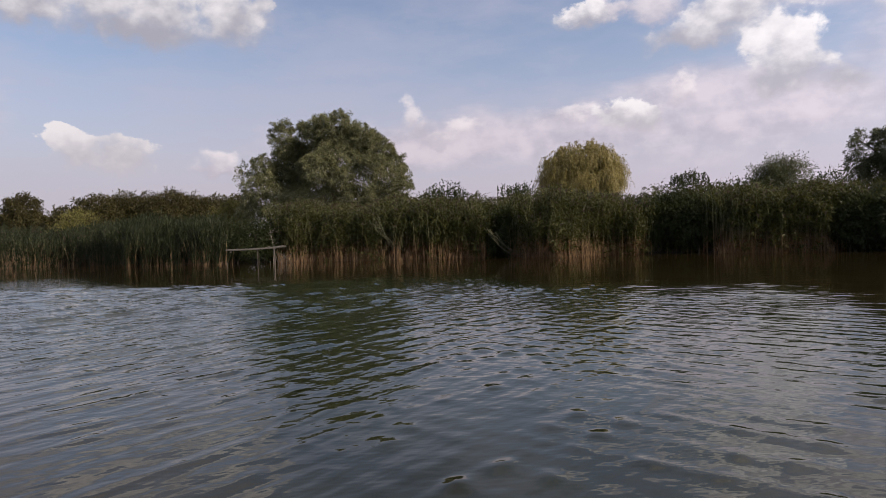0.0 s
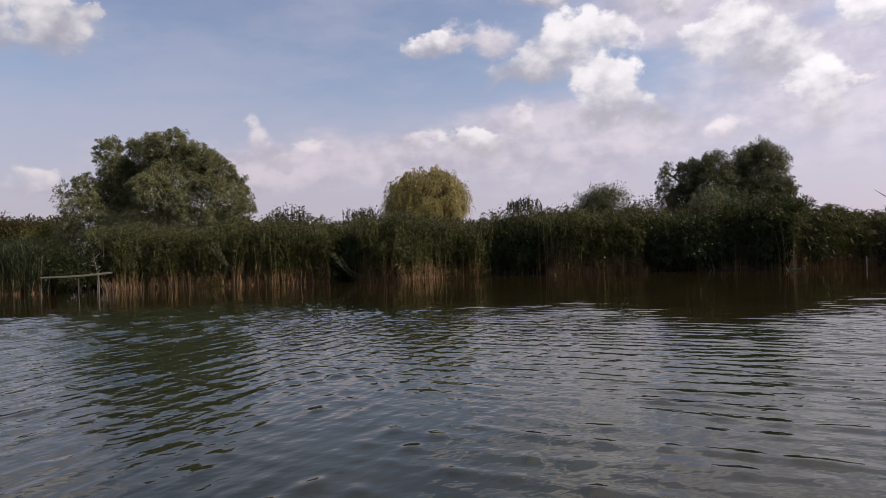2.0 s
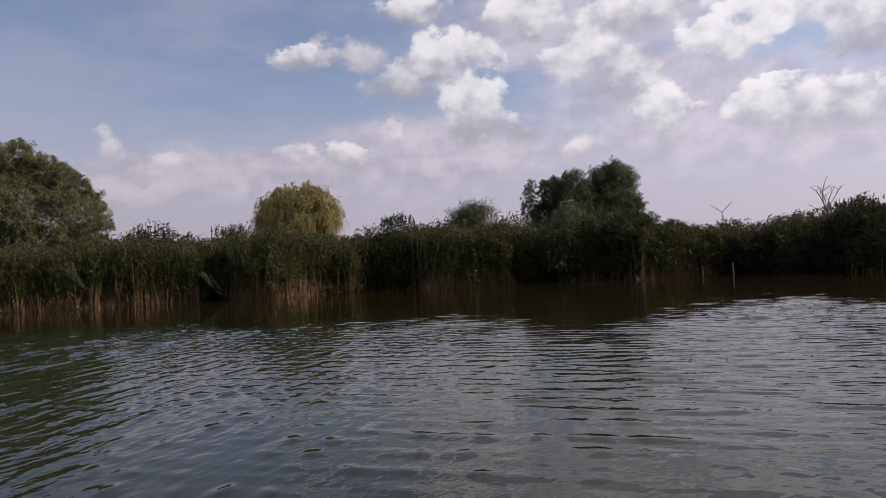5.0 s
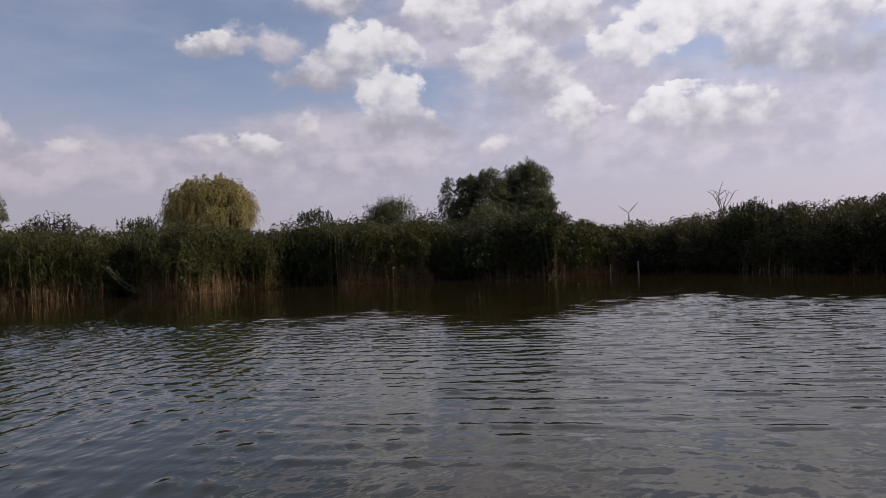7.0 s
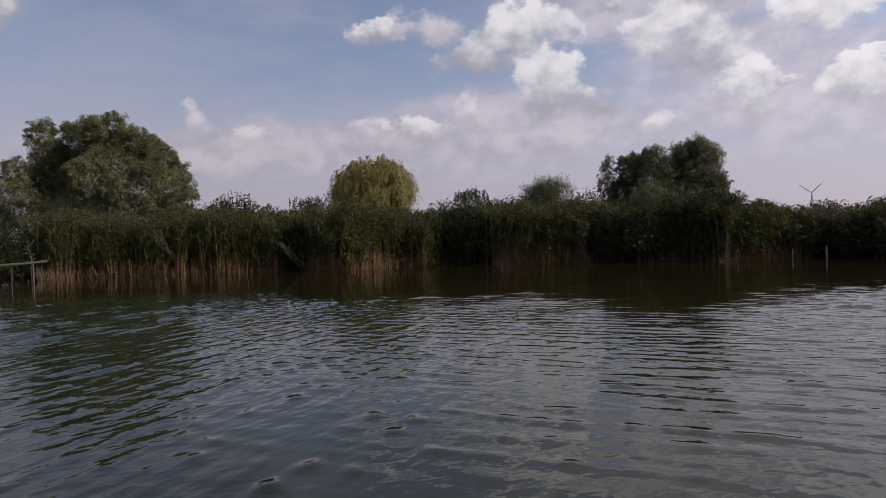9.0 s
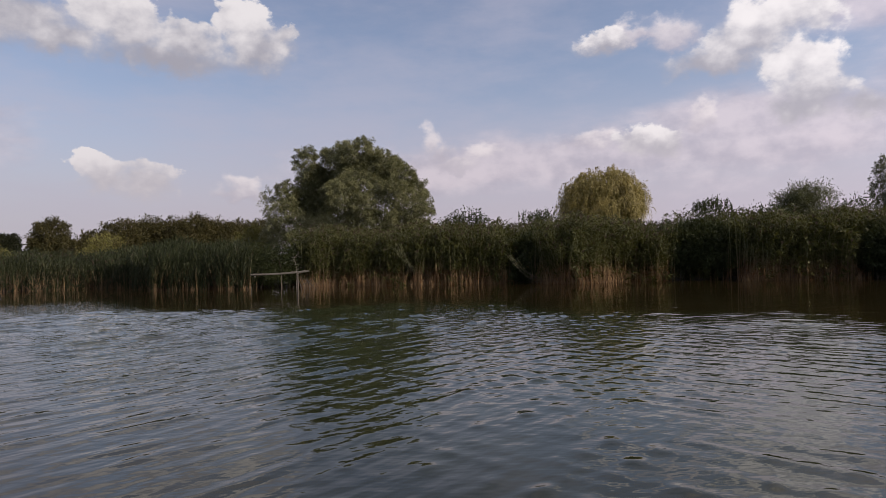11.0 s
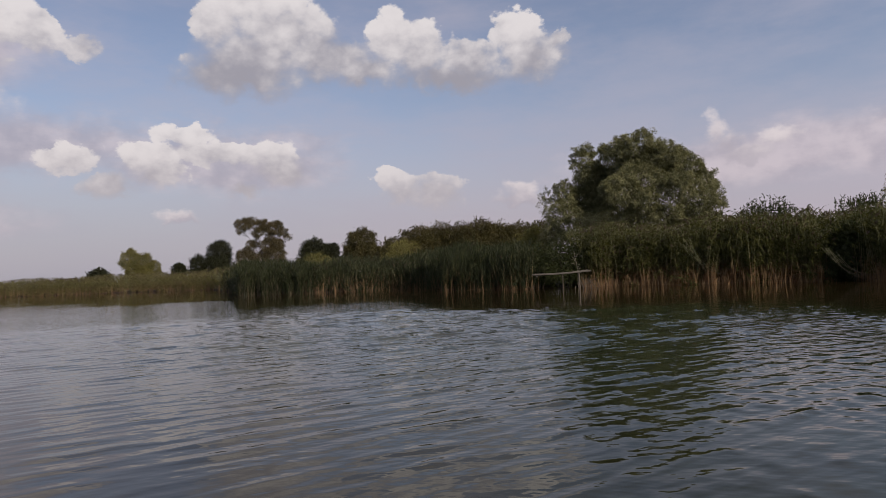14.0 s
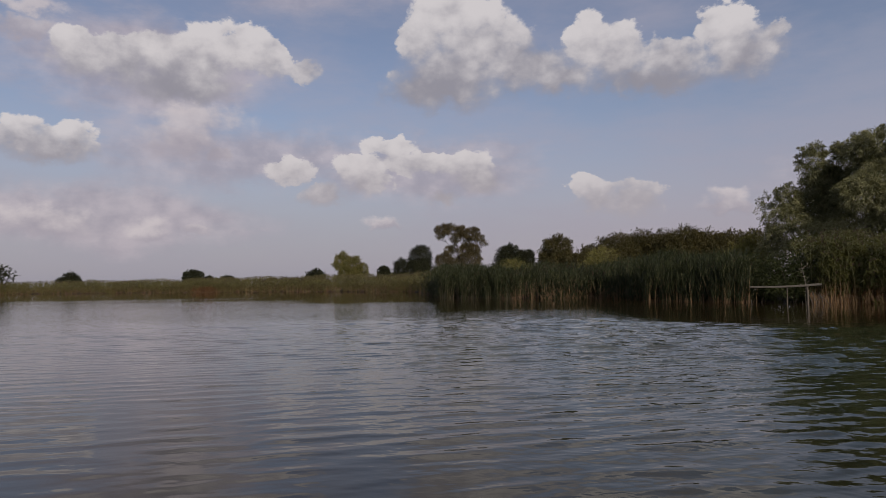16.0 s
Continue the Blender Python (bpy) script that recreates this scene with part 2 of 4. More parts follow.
def leaf_material(name, dark, light, through_light=0.35, rough=0.5, back=None):
    m, g, out = material(name)
    geo = g.node("ShaderNodeNewGeometry").outputs
    patch = g.noise(geo["Position"], 0.9, 3.0)
    pick = g.math("ADD", g.math("MULTIPLY", geo["Random Per Island"], 0.65), g.math("MULTIPLY", g.ramp(patch, 0.3, 0.7), 0.35))
    colour = g.mix(pick, (*dark, 1), (*light, 1))
    face = g.node("ShaderNodeBsdfPrincipled", {"Base Color": colour, "Roughness": rough, "Specular IOR Level": 0.22})
    glow = g.node("ShaderNodeBsdfTranslucent", {0: g.mix(0.5, colour, (light[0] * 1.25, light[1] * 1.15, light[2] * 0.6, 1))})
    both = g.node("ShaderNodeMixShader", {0: through_light, 1: face.outputs[0], 2: glow.outputs[0]})
    g.tree.links.new(both.outputs[0], out.inputs[0])
    return m


def bark_material(name, dark, light, scale=6.0):
    m, g, out = material(name)
    at = g.node("ShaderNodeTexCoord").outputs["Object"]
    ridges = g.noise(g.vec("MULTIPLY", at, (1, 1, 0.18)), scale, 6.0, 0.65)
    stain = g.noise(at, 0.7, 3.0)
    colour = g.mix(g.math("ADD", g.math("MULTIPLY", ridges, 0.6), g.math("MULTIPLY", stain, 0.4)), (*dark, 1), (*light, 1))
    bump = g.node("ShaderNodeBump", {"Height": ridges, "Strength": 0.7, "Distance": 0.02})
    b = g.node("ShaderNodeBsdfPrincipled", {"Base Color": colour, "Roughness": 0.88, "Normal": bump.outputs[0]})
    g.tree.links.new(b.outputs[0], out.inputs[0])
    return m


def stem_material(name, dark, light):
    m, g, out = material(name)
    geo = g.node("ShaderNodeNewGeometry").outputs
    z = g.node("ShaderNodeSeparateXYZ", {0: geo["Position"]}).outputs[2]
    up = g.ramp(g.math("ADD", z, g.math("MULTIPLY", geo["Random Per Island"], 0.7)), 0.75, 1.9)
    straw = g.mix(geo["Random Per Island"], (*dark, 1), (*light, 1))
    green = g.mix(g.noise(geo["Position"], 2.0), (0.065, 0.08, 0.030, 1), (0.19, 0.19, 0.095, 1))
    colour = g.mix(up, straw, green)
    b = g.node("ShaderNodeBsdfPrincipled", {"Base Color": colour, "Roughness": 0.55})
    g.tree.links.new(b.outputs[0], out.inputs[0])
    return m


def ground_material():
    m, g, out = material("meadow_ground")
    at = g.node("ShaderNodeNewGeometry").outputs["Position"]
    broad = g.noise(at, 0.06, 4.0)
    fine = g.noise(at, 3.0, 6.0)
    grass = g.mix(g.ramp(broad, 0.35, 0.65), (0.05, 0.065, 0.02, 1), (0.12, 0.11, 0.045, 1))
    mud = g.mix(fine, (0.014, 0.010, 0.007, 1), (0.040, 0.030, 0.020, 1))
    z = g.node("ShaderNodeSeparateXYZ", {0: at}).outputs[2]
    colour = g.mix(g.ramp(z, 0.10, 0.30), mud, g.mix(fine, grass, (0.07, 0.06, 0.03, 1)))
    bump = g.node("ShaderNodeBump", {"Height": fine, "Strength": 0.6, "Distance": 0.08})
    b = g.node("ShaderNodeBsdfPrincipled", {"Base Color": colour, "Roughness": 0.95, "Normal": bump.outputs[0]})
    g.tree.links.new(b.outputs[0], out.inputs[0])
    return m


def water_material():
    m, g, out = material("lake_water")
    at = g.node("ShaderNodeNewGeometry").outputs["Position"]
    rough_water = g.node("ShaderNodeAttribute", attribute="ripple").outputs["Fac"]
    # two crossing trains of short wavelets; which one rules drifts slowly over the lake
    trains = []
    for turn, scale in ((0.95, 6.2), (-0.72, 5.8), (0.15, 14.0)):
        lay = g.node("ShaderNodeMapping", {"Vector": at, "Rotation": (0, 0, turn), "Scale": (2.2, 1.0, 1.0)})
        lay.vector_type = "TEXTURE"
        trains.append(g.noise(lay.outputs[0], scale, 1.5, 0.45))
    share = g.ramp(g.math("ADD", g.math("MULTIPLY", g.node("ShaderNodeSeparateXYZ", {0: at}).outputs[0], 0.08), g.noise(at, 0.22, 2.0)), 0.35, 1.05)
    wavelets = g.node("ShaderNodeMix", {0: share, 2: trains[0], 3: trains[1]}).outputs[0]
    height = g.math("MULTIPLY", g.math("ADD", g.math("MULTIPLY", wavelets, 0.018), g.math("MULTIPLY", trains[2], 0.003)), rough_water)
    bump = g.node("ShaderNodeBump", {"Height": height, "Strength": 1.0, "Distance": 1.0})
    cloudy = g.ramp(g.noise(at, 0.9, 5.0), 0.3, 0.7)
    shallow = g.mix(cloudy, (0.015, 0.009, 0.003, 1), (0.023, 0.015, 0.006, 1))
    deep = g.mix(cloudy, (0.012, 0.018, 0.008, 1), (0.018, 0.026, 0.012, 1))
    murk = g.mix(rough_water, shallow, deep)
    b = g.node("ShaderNodeBsdfPrincipled", {"Base Color": murk, "Roughness": 0.03, "IOR": 1.333, "Specular Tint": (1.0, 0.98, 0.92, 1), "Normal": bump.outputs[0]})
    g.tree.links.new(b.outputs[0], out.inputs[0])
    return m


def wood_material(name, dark, light):
    m, g, out = material(name)
    at = g.node("ShaderNodeTexCoord").outputs["Object"]
    turn = g.node("ShaderNodeObjectInfo").outputs["Random"]
    grain = g.noise(g.vec("MULTIPLY", at, (1.5, 14.0, 14.0)), 3.0, 6.0, 0.65)
    stain = g.noise(at, 2.2, 3.0)
    pick = g.math("ADD", g.math("MULTIPLY", grain, 0.55), g.math("ADD", g.math("MULTIPLY", stain, 0.25), g.math("MULTIPLY", turn, 0.2)))
    colour = g.mix(pick, (*dark, 1), (*light, 1))
    bump = g.node("ShaderNodeBump", {"Height": grain, "Strength": 0.5, "Distance": 0.006})
    b = g.node("ShaderNodeBsdfPrincipled", {"Base Color": colour, "Roughness": 0.85, "Normal": bump.outputs[0]})
    g.tree.links.new(b.outputs[0], out.inputs[0])
    return m


def plain_material(name, colour, rough=0.5):
    m, g, out = material(name)
    at = g.node("ShaderNodeTexCoord").outputs["Object"]
    c = g.mix(g.noise(at, 0.4, 4.0), (*[k * 0.85 for k in colour], 1), (*colour, 1))
    b = g.node("ShaderNodeBsdfPrincipled", {"Base Color": c, "Roughness": rough})
    g.tree.links.new(b.outputs[0], out.inputs[0])
    return m


REED_LEAF = leaf_material("reed_leaf", (0.015, 0.021, 0.006), (0.087, 0.090, 0.025), 0.30, 0.5)
RUSH_LEAF = leaf_material("rush_leaf", (0.010, 0.015, 0.007), (0.048, 0.060, 0.026), 0.30)
FAR_LEAF = leaf_material("far_reed_leaf", (0.045, 0.050, 0.016), (0.175, 0.160, 0.062), 0.30)
PLUME = leaf_material("reed_plume", (0.038, 0.028, 0.024), (0.126, 0.096, 0.074), 0.25, 0.8)
STEM = stem_material("reed_stem", (0.066, 0.036, 0.018), (0.265, 0.172, 0.086))
RUSH_STEM = stem_material("rush_stem", (0.022, 0.019, 0.010), (0.096, 0.074, 0.038))
DEAD_LEAF = leaf_material("dead_reed_leaf", (0.050, 0.022, 0.010), (0.215, 0.112, 0.048), 0.3, 0.7)
WHITE_WILLOW = leaf_material("white_willow_leaf", (0.013, 0.018, 0.008), (0.262, 0.268, 0.140), 0.25, 0.45)
GOLD_WILLOW = leaf_material("golden_willow_leaf", (0.028, 0.028, 0.009), (0.40, 0.34, 0.13), 0.32, 0.42)
GREY_WILLOW = leaf_material("grey_willow_leaf", (0.025, 0.034, 0.018), (0.148, 0.159, 0.089), 0.30, 0.42)
# dark tree leaves; on the right bank scrub this colour holds the shade
DARK_OR_SHADED_LEAF = leaf_material("dark_or_shaded_leaf", (0.010, 0.013, 0.006), (0.036, 0.041, 0.019), 0.24, 0.65)
HEDGE_LEAF = leaf_material("hedge_leaf", (0.018, 0.020, 0.007), (0.096, 0.083, 0.031), 0.25, 0.55)
OPEN_LEAF = leaf_material("open_tree_leaf", (0.026, 0.025, 0.012), (0.148, 0.122, 0.063), 0.30, 0.55)
SCRUB_LEAF = leaf_material("scrub_leaf", (0.014, 0.021, 0.008), (0.056, 0.068, 0.024), 0.30, 0.5)
YELLOW_LEAF = leaf_material("yellow_shrub_leaf", (0.055, 0.058, 0.018), (0.24, 0.225, 0.075), 0.35, 0.5)
BARK = bark_material("willow_bark", (0.050, 0.040, 0.030), (0.16, 0.13, 0.10))
DEAD_BARK = bark_material("dead_bark", (0.13, 0.115, 0.10), (0.30, 0.27, 0.24), 9.0)
DARK_BARK = bark_material("dark_bark", (0.018, 0.014, 0.011), (0.050, 0.041, 0.033))
OLD_WOOD = wood_material("weathered_wood", (0.034, 0.031, 0.026), (0.125, 0.115, 0.098))
LEG_WOOD = wood_material("wet_leg_wood", (0.040, 0.034, 0.028), (0.14, 0.122, 0.10))
POST_WOOD = wood_material("post_wood", (0.12, 0.105, 0.088), (0.36, 0.325, 0.28))
TURBINE_PAINT = plain_material("turbine_paint", (0.62, 0.62, 0.64))


# ---------------------------------------------------------------- mesh helpers
def mesh_from(name, verts, faces, mat, smooth=False):
    """A mesh out of arrays: verts (n, 3), faces (m, 3) or (m, 4)."""
    verts, faces = np.asarray(verts, np.float32), np.asarray(faces, np.int32)
    k = faces.shape[1]
    me = bpy.data.meshes.new(name)
    me.vertices.add(len(verts))
    me.vertices.foreach_set("co", verts.ravel())
    me.loops.add(faces.size)
    me.loops.foreach_set("vertex_index", faces.ravel())
    me.polygons.add(len(faces))
    me.polygons.foreach_set("loop_start", np.arange(0, faces.size, k, dtype=np.int32))
    me.polygons.foreach_set("loop_total", np.full(len(faces), k, np.int32))
    me.polygons.foreach_set("use_smooth", np.full(len(faces), smooth))
    me.materials.append(mat)
    me.update(calc_edges=True)
    return me


def piece(name, me, parent, label="", kind=""):
    ob = new(name, me)
    ob.parent = parent
    return tagged(ob, label, kind=kind)


def part(name, bm, mat, parent, label=""):
    me = bpy.data.meshes.new(name)
    bm.to_mesh(me)
    bm.free()
    me.materials.append(mat)
    return piece(name, me, parent, label)


def unit(v):
    return v / np.maximum(np.linalg.norm(v, axis=1, keepdims=True), 1e-9)


def leaf_arrays(at, way, length, width, droop, rng, facing=None):
    """Folded lance-shaped leaves: a kite of two triangles, bent at the middle. facing: the way their blades look, more or less."""
    n = len(at)
    side = rng.normal(size=(n, 3))
    if facing is not None:
        side = np.cross(facing + side * 0.32, way)
    side = unit(np.cross(way, side) if facing is None else side)
    length, width, droop = (np.broadcast_to(k, n)[:, None] for k in (length, width, droop))
    mid = at + way * length * 0.45
    tip = at + way * length
    tip = tip - np.array([0, 0, 1.0]) * (length * droop)
    verts = np.stack([at, mid + side * width / 2, tip, mid - side * width / 2], 1).reshape(-1, 3)
    base = 4 * np.arange(n)[:, None]
    faces = np.concatenate([base + np.array([0, 1, 3]), base + np.array([1, 2, 3])], 1).reshape(-1, 3)
    return verts, faces


def tube(points, radii, sides=7):
    """A tapered limb along points, as arrays of verts and quads, closed by its taper."""
    points = np.asarray(points, float)
    verts, faces = [], []
    for i, (p, r) in enumerate(zip(points, radii)):
        d = points[min(i + 1, len(points) - 1)] - points[max(i - 1, 0)]
        d /= max(np.linalg.norm(d), 1e-9)
        s = np.cross(d, (0.3, 0.9, 0.2))
        s /= np.linalg.norm(s)
        u = np.cross(d, s)
        for k in range(sides):
            a = 2 * math.pi * k / sides
            verts.append(p + r * (math.cos(a) * s + math.sin(a) * u))
        if i:
            o = (i - 1) * sides
            faces += [(o + k, o + (k + 1) % sides, o + sides + (k + 1) % sides, o + sides + k) for k in range(sides)]
    return np.array(verts), np.array(faces)


def limb(name, points, radii, mat, parent, sides=7):
    v, f = tube(points, radii, sides)
    return piece(name, mesh_from(name, v, f, mat, True), parent)


def curve_between(a, b, rng, sag=0.15, n=6):
    a, b = np.array(a, float), np.array(b, float)
    t = np.linspace(0, 1, n)[:, None]
    bow = np.sin(t * math.pi) * rng.normal(size=3) * np.linalg.norm(b - a) * sag * 0.5
    rise = np.array([0, 0, 1.0]) * np.sin(t * math.pi) * np.linalg.norm(b - a) * 0.06
    return a + (b - a) * t + bow + rise


# ---------------------------------------------------------------- the lake and the land
SHORE = [(-180, 52), (-150, 42), (-120, 31), (-100, 27), (-80, 26), (-64, 27.7), (-61, 28.7), (-55, 30.6), (-50, 33.4), (-45.5, 32.6), (-41.5, 30.2), (-36, 30.3),
         (-29.5, 31.2), (-23, 30.6), (-16, 31.2), (-14, 31.2), (-10, 29.2), (-3, 31), (1.5, 31.3), (7, 32.2), (11, 33.3), (14.5, 33.2), (20, 33.6), (25.5, 36),
         (28, 40.5), (30, 42.6), (37, 43.4), (42.4, 46), (43.2, 60), (44.3, 78), (48, 84), (55, 98), (62, 109), (68, 120), (75, 135), (100, 130), (140, 70), (180, 52)]
SHORE_AZ = np.array([s[0] for s in SHORE], float)
SHORE_R = np.array([s[1] for s in SHORE], float)


def shore_r(az):
    return np.interp(az, SHORE_AZ, SHORE_R)


def spot(az, r):
    """The place on the plan r metres out in the direction az."""
    a = np.radians(az)
    return -np.sin(a) * r, np.cos(a) * r


def bank_height(az, r):
    d = r - shore_r(az)
    bumps = 0.08 * np.sin(az * 0.9 + r * 0.31) + 0.05 * np.sin(az * 2.3 - r * 0.7)
    rise = np.interp(d, [-12, -3, 0.4, 1.5, 3.0, 7.0, 40.0], [-1.6, -0.7, -0.20, 0.06, 0.28, 0.42, 0.6])
    return rise + np.where(d > 1.0, bumps, 0.0)


def make_ground():
    az = np.concatenate([np.arange(-180, -80, 4.0), np.arange(-80, 85, 0.5), np.arange(85, 180, 4.0)])
    off = np.concatenate([np.linspace(-12, 8, 41), np.array([10, 14, 20, 30, 45, 70, 110, 170, 260, 400, 700, 1200, 2200, 4500])])
    A, F = np.meshgrid(az, off, indexing="ij")
    R = np.maximum(shore_r(A) + F, 2.0)
    x, y = spot(A, R)
    verts = np.stack([x, y, bank_height(A, R)], -1)
    n, k = A.shape
    verts = np.concatenate([verts.reshape(-1, 3), [[0, 0, -1.7]]])
    i, j = np.meshgrid(np.arange(n), np.arange(k - 1), indexing="ij")
    nxt = (i + 1) % n
    faces = np.stack([i * k + j, i * k + j + 1, nxt * k + j + 1, nxt * k + j], -1).reshape(-1, 4)
    ob = new("ground", mesh_from("ground", verts, faces, ground_material(), True))
    tagged(ob, "low grassy land with a muddy shore sloping under the lake", "ground", kind="structure")


def make_water():
    # rings round the boat's place, fine where the small waves run
    az = np.concatenate([np.arange(-180, -76, 8.0), np.arange(-76, 81, 0.30), np.arange(81, 180, 8.0)])
    ring = np.concatenate([np.arange(0.8, 3.0, 0.2), np.arange(3.0, 23.0, 0.055), np.arange(23.0, 36.0, 0.25), np.geomspace(36.3, 210, 50)])
    A, R = np.meshgrid(az, ring, indexing="ij")
    X, Y = spot(A, R)
    ratio = R / shore_r(A)
    gust = 0.05 * np.sin(0.21 * X + 1.3 * np.sin(0.13 * Y)) + 0.04 * np.sin(0.47 * X - 0.3 * Y + 2.0)
    edge = 0.63 - 0.09 * np.clip((A - 35) / 15, 0, 1) - 0.15 * np.clip((-A - 2) / 15, 0, 1) - 0.13 * np.exp(-((A + 35) / 5.5) ** 2) + 0.20 * np.clip((-A - 45) / 9, 0, 1) + 0.09 * np.clip((A - 19) / 8, 0, 1) * np.clip((46 - A) / 3, 0, 1)
    t = np.clip((edge + gust - ratio) / 0.19, 0, 1)
    ripple = 0.12 + 0.88 * t * t * (3 - 2 * t)
    ripple *= 0.80 + 0.20 * np.sin(0.33 * X + 0.8 * np.sin(0.25 * Y)) * np.sin(0.41 * Y + 0.5)
    ripple *= np.interp(A, [-60, -10, 14, 36, 50, 70], [0.85, 0.95, 0.86, 0.66, 0.44, 0.22]) * np.interp(R, [2.5, 4.5, 8, 14], [0.66, 0.92, 1.45, 1.85])
    rng = np.random.default_rng(7)
    Z = np.zeros_like(X)
    share = np.clip(0.32 + 0.11 * X + 0.12 * np.sin(0.4 * Y + 0.3 * X), 0, 1)
    for side, heading in ((1 - share, -0.95), (share, 0.72)):
        for wave in np.geomspace(0.19, 0.44, 16):
            turn = heading + rng.normal(0, 0.17)
            k = 2 * math.pi / wave
            bend = 0.6 * np.sin(0.35 * X + rng.uniform(0, 6)) + 0.6 * np.sin(0.5 * Y + rng.uniform(0, 6))
            Z += side * wave * rng.uniform(0.5, 1.0) * np.sin(k * (X * math.sin(turn) + Y * math.cos(turn)) + bend + rng.uniform(0, 6.28))
    Z /= Z[(R > 4) & (R < 15)].std()
    # narrow crests over wide flat troughs
    Z = np.exp(0.75 * np.clip(Z, -3, 2.6)) - 1.3
    fade = np.clip((23 - R) / 4, 0, 1) * np.clip((A + 76) / 3, 0, 1) * np.clip((80 - A) / 3, 0, 1)
    Z = Z * ripple * fade * WAVES
    n, k = X.shape
    i, j = np.meshgrid(np.arange(n), np.arange(k - 1), indexing="ij")
    nxt = (i + 1) % n
    faces = np.stack([i * k + j, i * k + j + 1, nxt * k + j + 1, nxt * k + j], -1).reshape(-1, 4)
    # the middle ring closes to a point under the boat
    verts = np.concatenate([np.stack([X, Y, Z], -1).reshape(-1, 3), [[0, 0, 0]]])
    me = mesh_from("lake", verts, faces, water_material(), True)
    bm = bmesh.new()
    bm.from_mesh(me)
    bm.verts.ensure_lookup_table()
    for h in range(n):
        bm.faces.new((bm.verts[n * k], bm.verts[h * k], bm.verts[(h + 1) % n * k])).smooth = True
    bm.normal_update()
    bm.to_mesh(me)
    bm.free()
    layer = me.attributes.new("ripple", "FLOAT", "POINT")
    layer.data.foreach_set("value", np.append(ripple.ravel(), 0.5).astype(np.float32))
    tagged(new("water", me), "dark green lake water with wind ripples, calm near the reeds", "water", kind="structure")


WAVES = 0.0039
make_ground()
make_water()


# ---------------------------------------------------------------- reeds
def reed_bed(az0, az1, depth, count, height, seed, label, leaf, leaves=13, leaf_size=(0.50, 0.042), stem=0.010, bare=0.34, plumes=0.35, front=0.0, spread=0.8, soft=0.5, stem_look=None, litter=0, stubble=1.0, tuft_size=0.11):
    """A stand of reeds from az0 to az1 along the shore: stems, arching leaves and plumes. height: metres, a number or a function of az."""
    rng = np.random.default_rng(seed)
    stem_look = stem_look or STEM
    bed = tagged(new("reed_bed"), label, "reeds", "reeds along the shore", "stuff")
    tufts = max(8, count // 8)
    tuft = rng.integers(0, tufts, count)
    side = rng.normal(0, 1, count)
    middle = shore_r(0.5 * (az0 + az1))
    az = (rng.uniform(az0, az1, tufts) + rng.normal(0, soft, tufts))[tuft] + side * np.degrees(tuft_size / middle)
    clump = 0.5 + 0.5 * np.sin(az * 7.0 + 2.0 * np.sin(az * 2.7)) * np.sin(az * 3.1 + 1.0)
    off = front + depth * (rng.uniform(0, 1, tufts) ** 1.35)[tuft] + rng.normal(0, 0.10, count) + clump * 0.35 * (rng.uniform(0, 1, tufts) < 0.8)[tuft]
    r = shore_r(az) + off
    x, y = spot(az, r)
    tall = np.asarray([height(a) for a in az]) if callable(height) else np.full(count, float(height))
    tall = tall * rng.uniform(0.74, 1.07, count) * (0.94 + 0.08 * clump) * np.where(off < 0.35, rng.uniform(0.6, 1.0, count), 1.0)
    foot = np.stack([x, y, np.maximum(bank_height(az, r), -0.25) - 0.05], -1)
    lean = rng.normal(0, 0.06, (count, 2)) + np.array([0.04, -0.03]) + rng.normal(0, 0.05, (tufts, 2))[tuft]
    lean[:, 0] -= side * 0.06 * (tuft_size < 0.2)
    broken = (rng.uniform(0, 1, count) < 0.13) & (bare > 0.1)
    tall = np.where(broken, tall * rng.uniform(0.2, 0.42, count), tall)
    lean = np.where(broken[:, None], rng.normal(0, 0.45, (count, 2)), lean)
    steps = np.array([0.0, 0.33, 0.67, 1.0])
    line = foot[:, None, :] + np.stack([lean[:, :1] * tall[:, None] * steps ** 2, lean[:, 1:] * tall[:, None] * steps ** 2, tall[:, None] * steps], -1)
    ring = np.array([[math.cos(a), math.sin(a), 0] for a in (0.3, 2.4, 4.5)])
    taper = np.array([1.0, 0.85, 0.65, 0.3])
    verts = (line[:, :, None, :] + ring[None, None] * (stem * taper)[None, :, None, None] * rng.uniform(0.45, 1.5, count)[:, None, None, None]).reshape(-1, 3)
    quads = np.array([(s * 3 + k, s * 3 + (k + 1) % 3, s * 3 + 3 + (k + 1) % 3, s * 3 + 3 + k) for s in range(3) for k in range(3)])
    faces = (12 * np.arange(count)[:, None, None] + quads[None]).reshape(-1, 4)
    piece("stems", mesh_from("reed_stems", verts, faces, stem_look), bed, "straw-coloured stems turning green upward", "stuff")

    def along(which, frac):
        s = np.clip(frac, 0, 1)[:, None]
        return foot[which] + np.concatenate([lean[which] * tall[which, None] * s ** 2, tall[which, None] * s], 1)

    n = count * leaves
    which = np.repeat(np.arange(count), leaves)
    low = np.clip(bare * rng.uniform(0.4, 1.75, count), 0, 0.86)[which]
    frac = low + (1 - low) * rng.uniform(0, 1, n) ** 0.72
    turn = rng.uniform(0, 2 * math.pi, n)
    way = unit(np.stack([np.cos(turn) * spread + 0.35 * spread, np.sin(turn) * spread, rng.uniform(0.25, 0.95, n)], -1) + rng.normal(0, 0.12, (n, 3)))
    v, f = leaf_arrays(along(which, frac), way, leaf_size[0] * rng.uniform(0.6, 1.3, n), leaf_size[1] * rng.uniform(0.7, 1.3, n), rng.uniform(0.2, 0.95, n), rng)
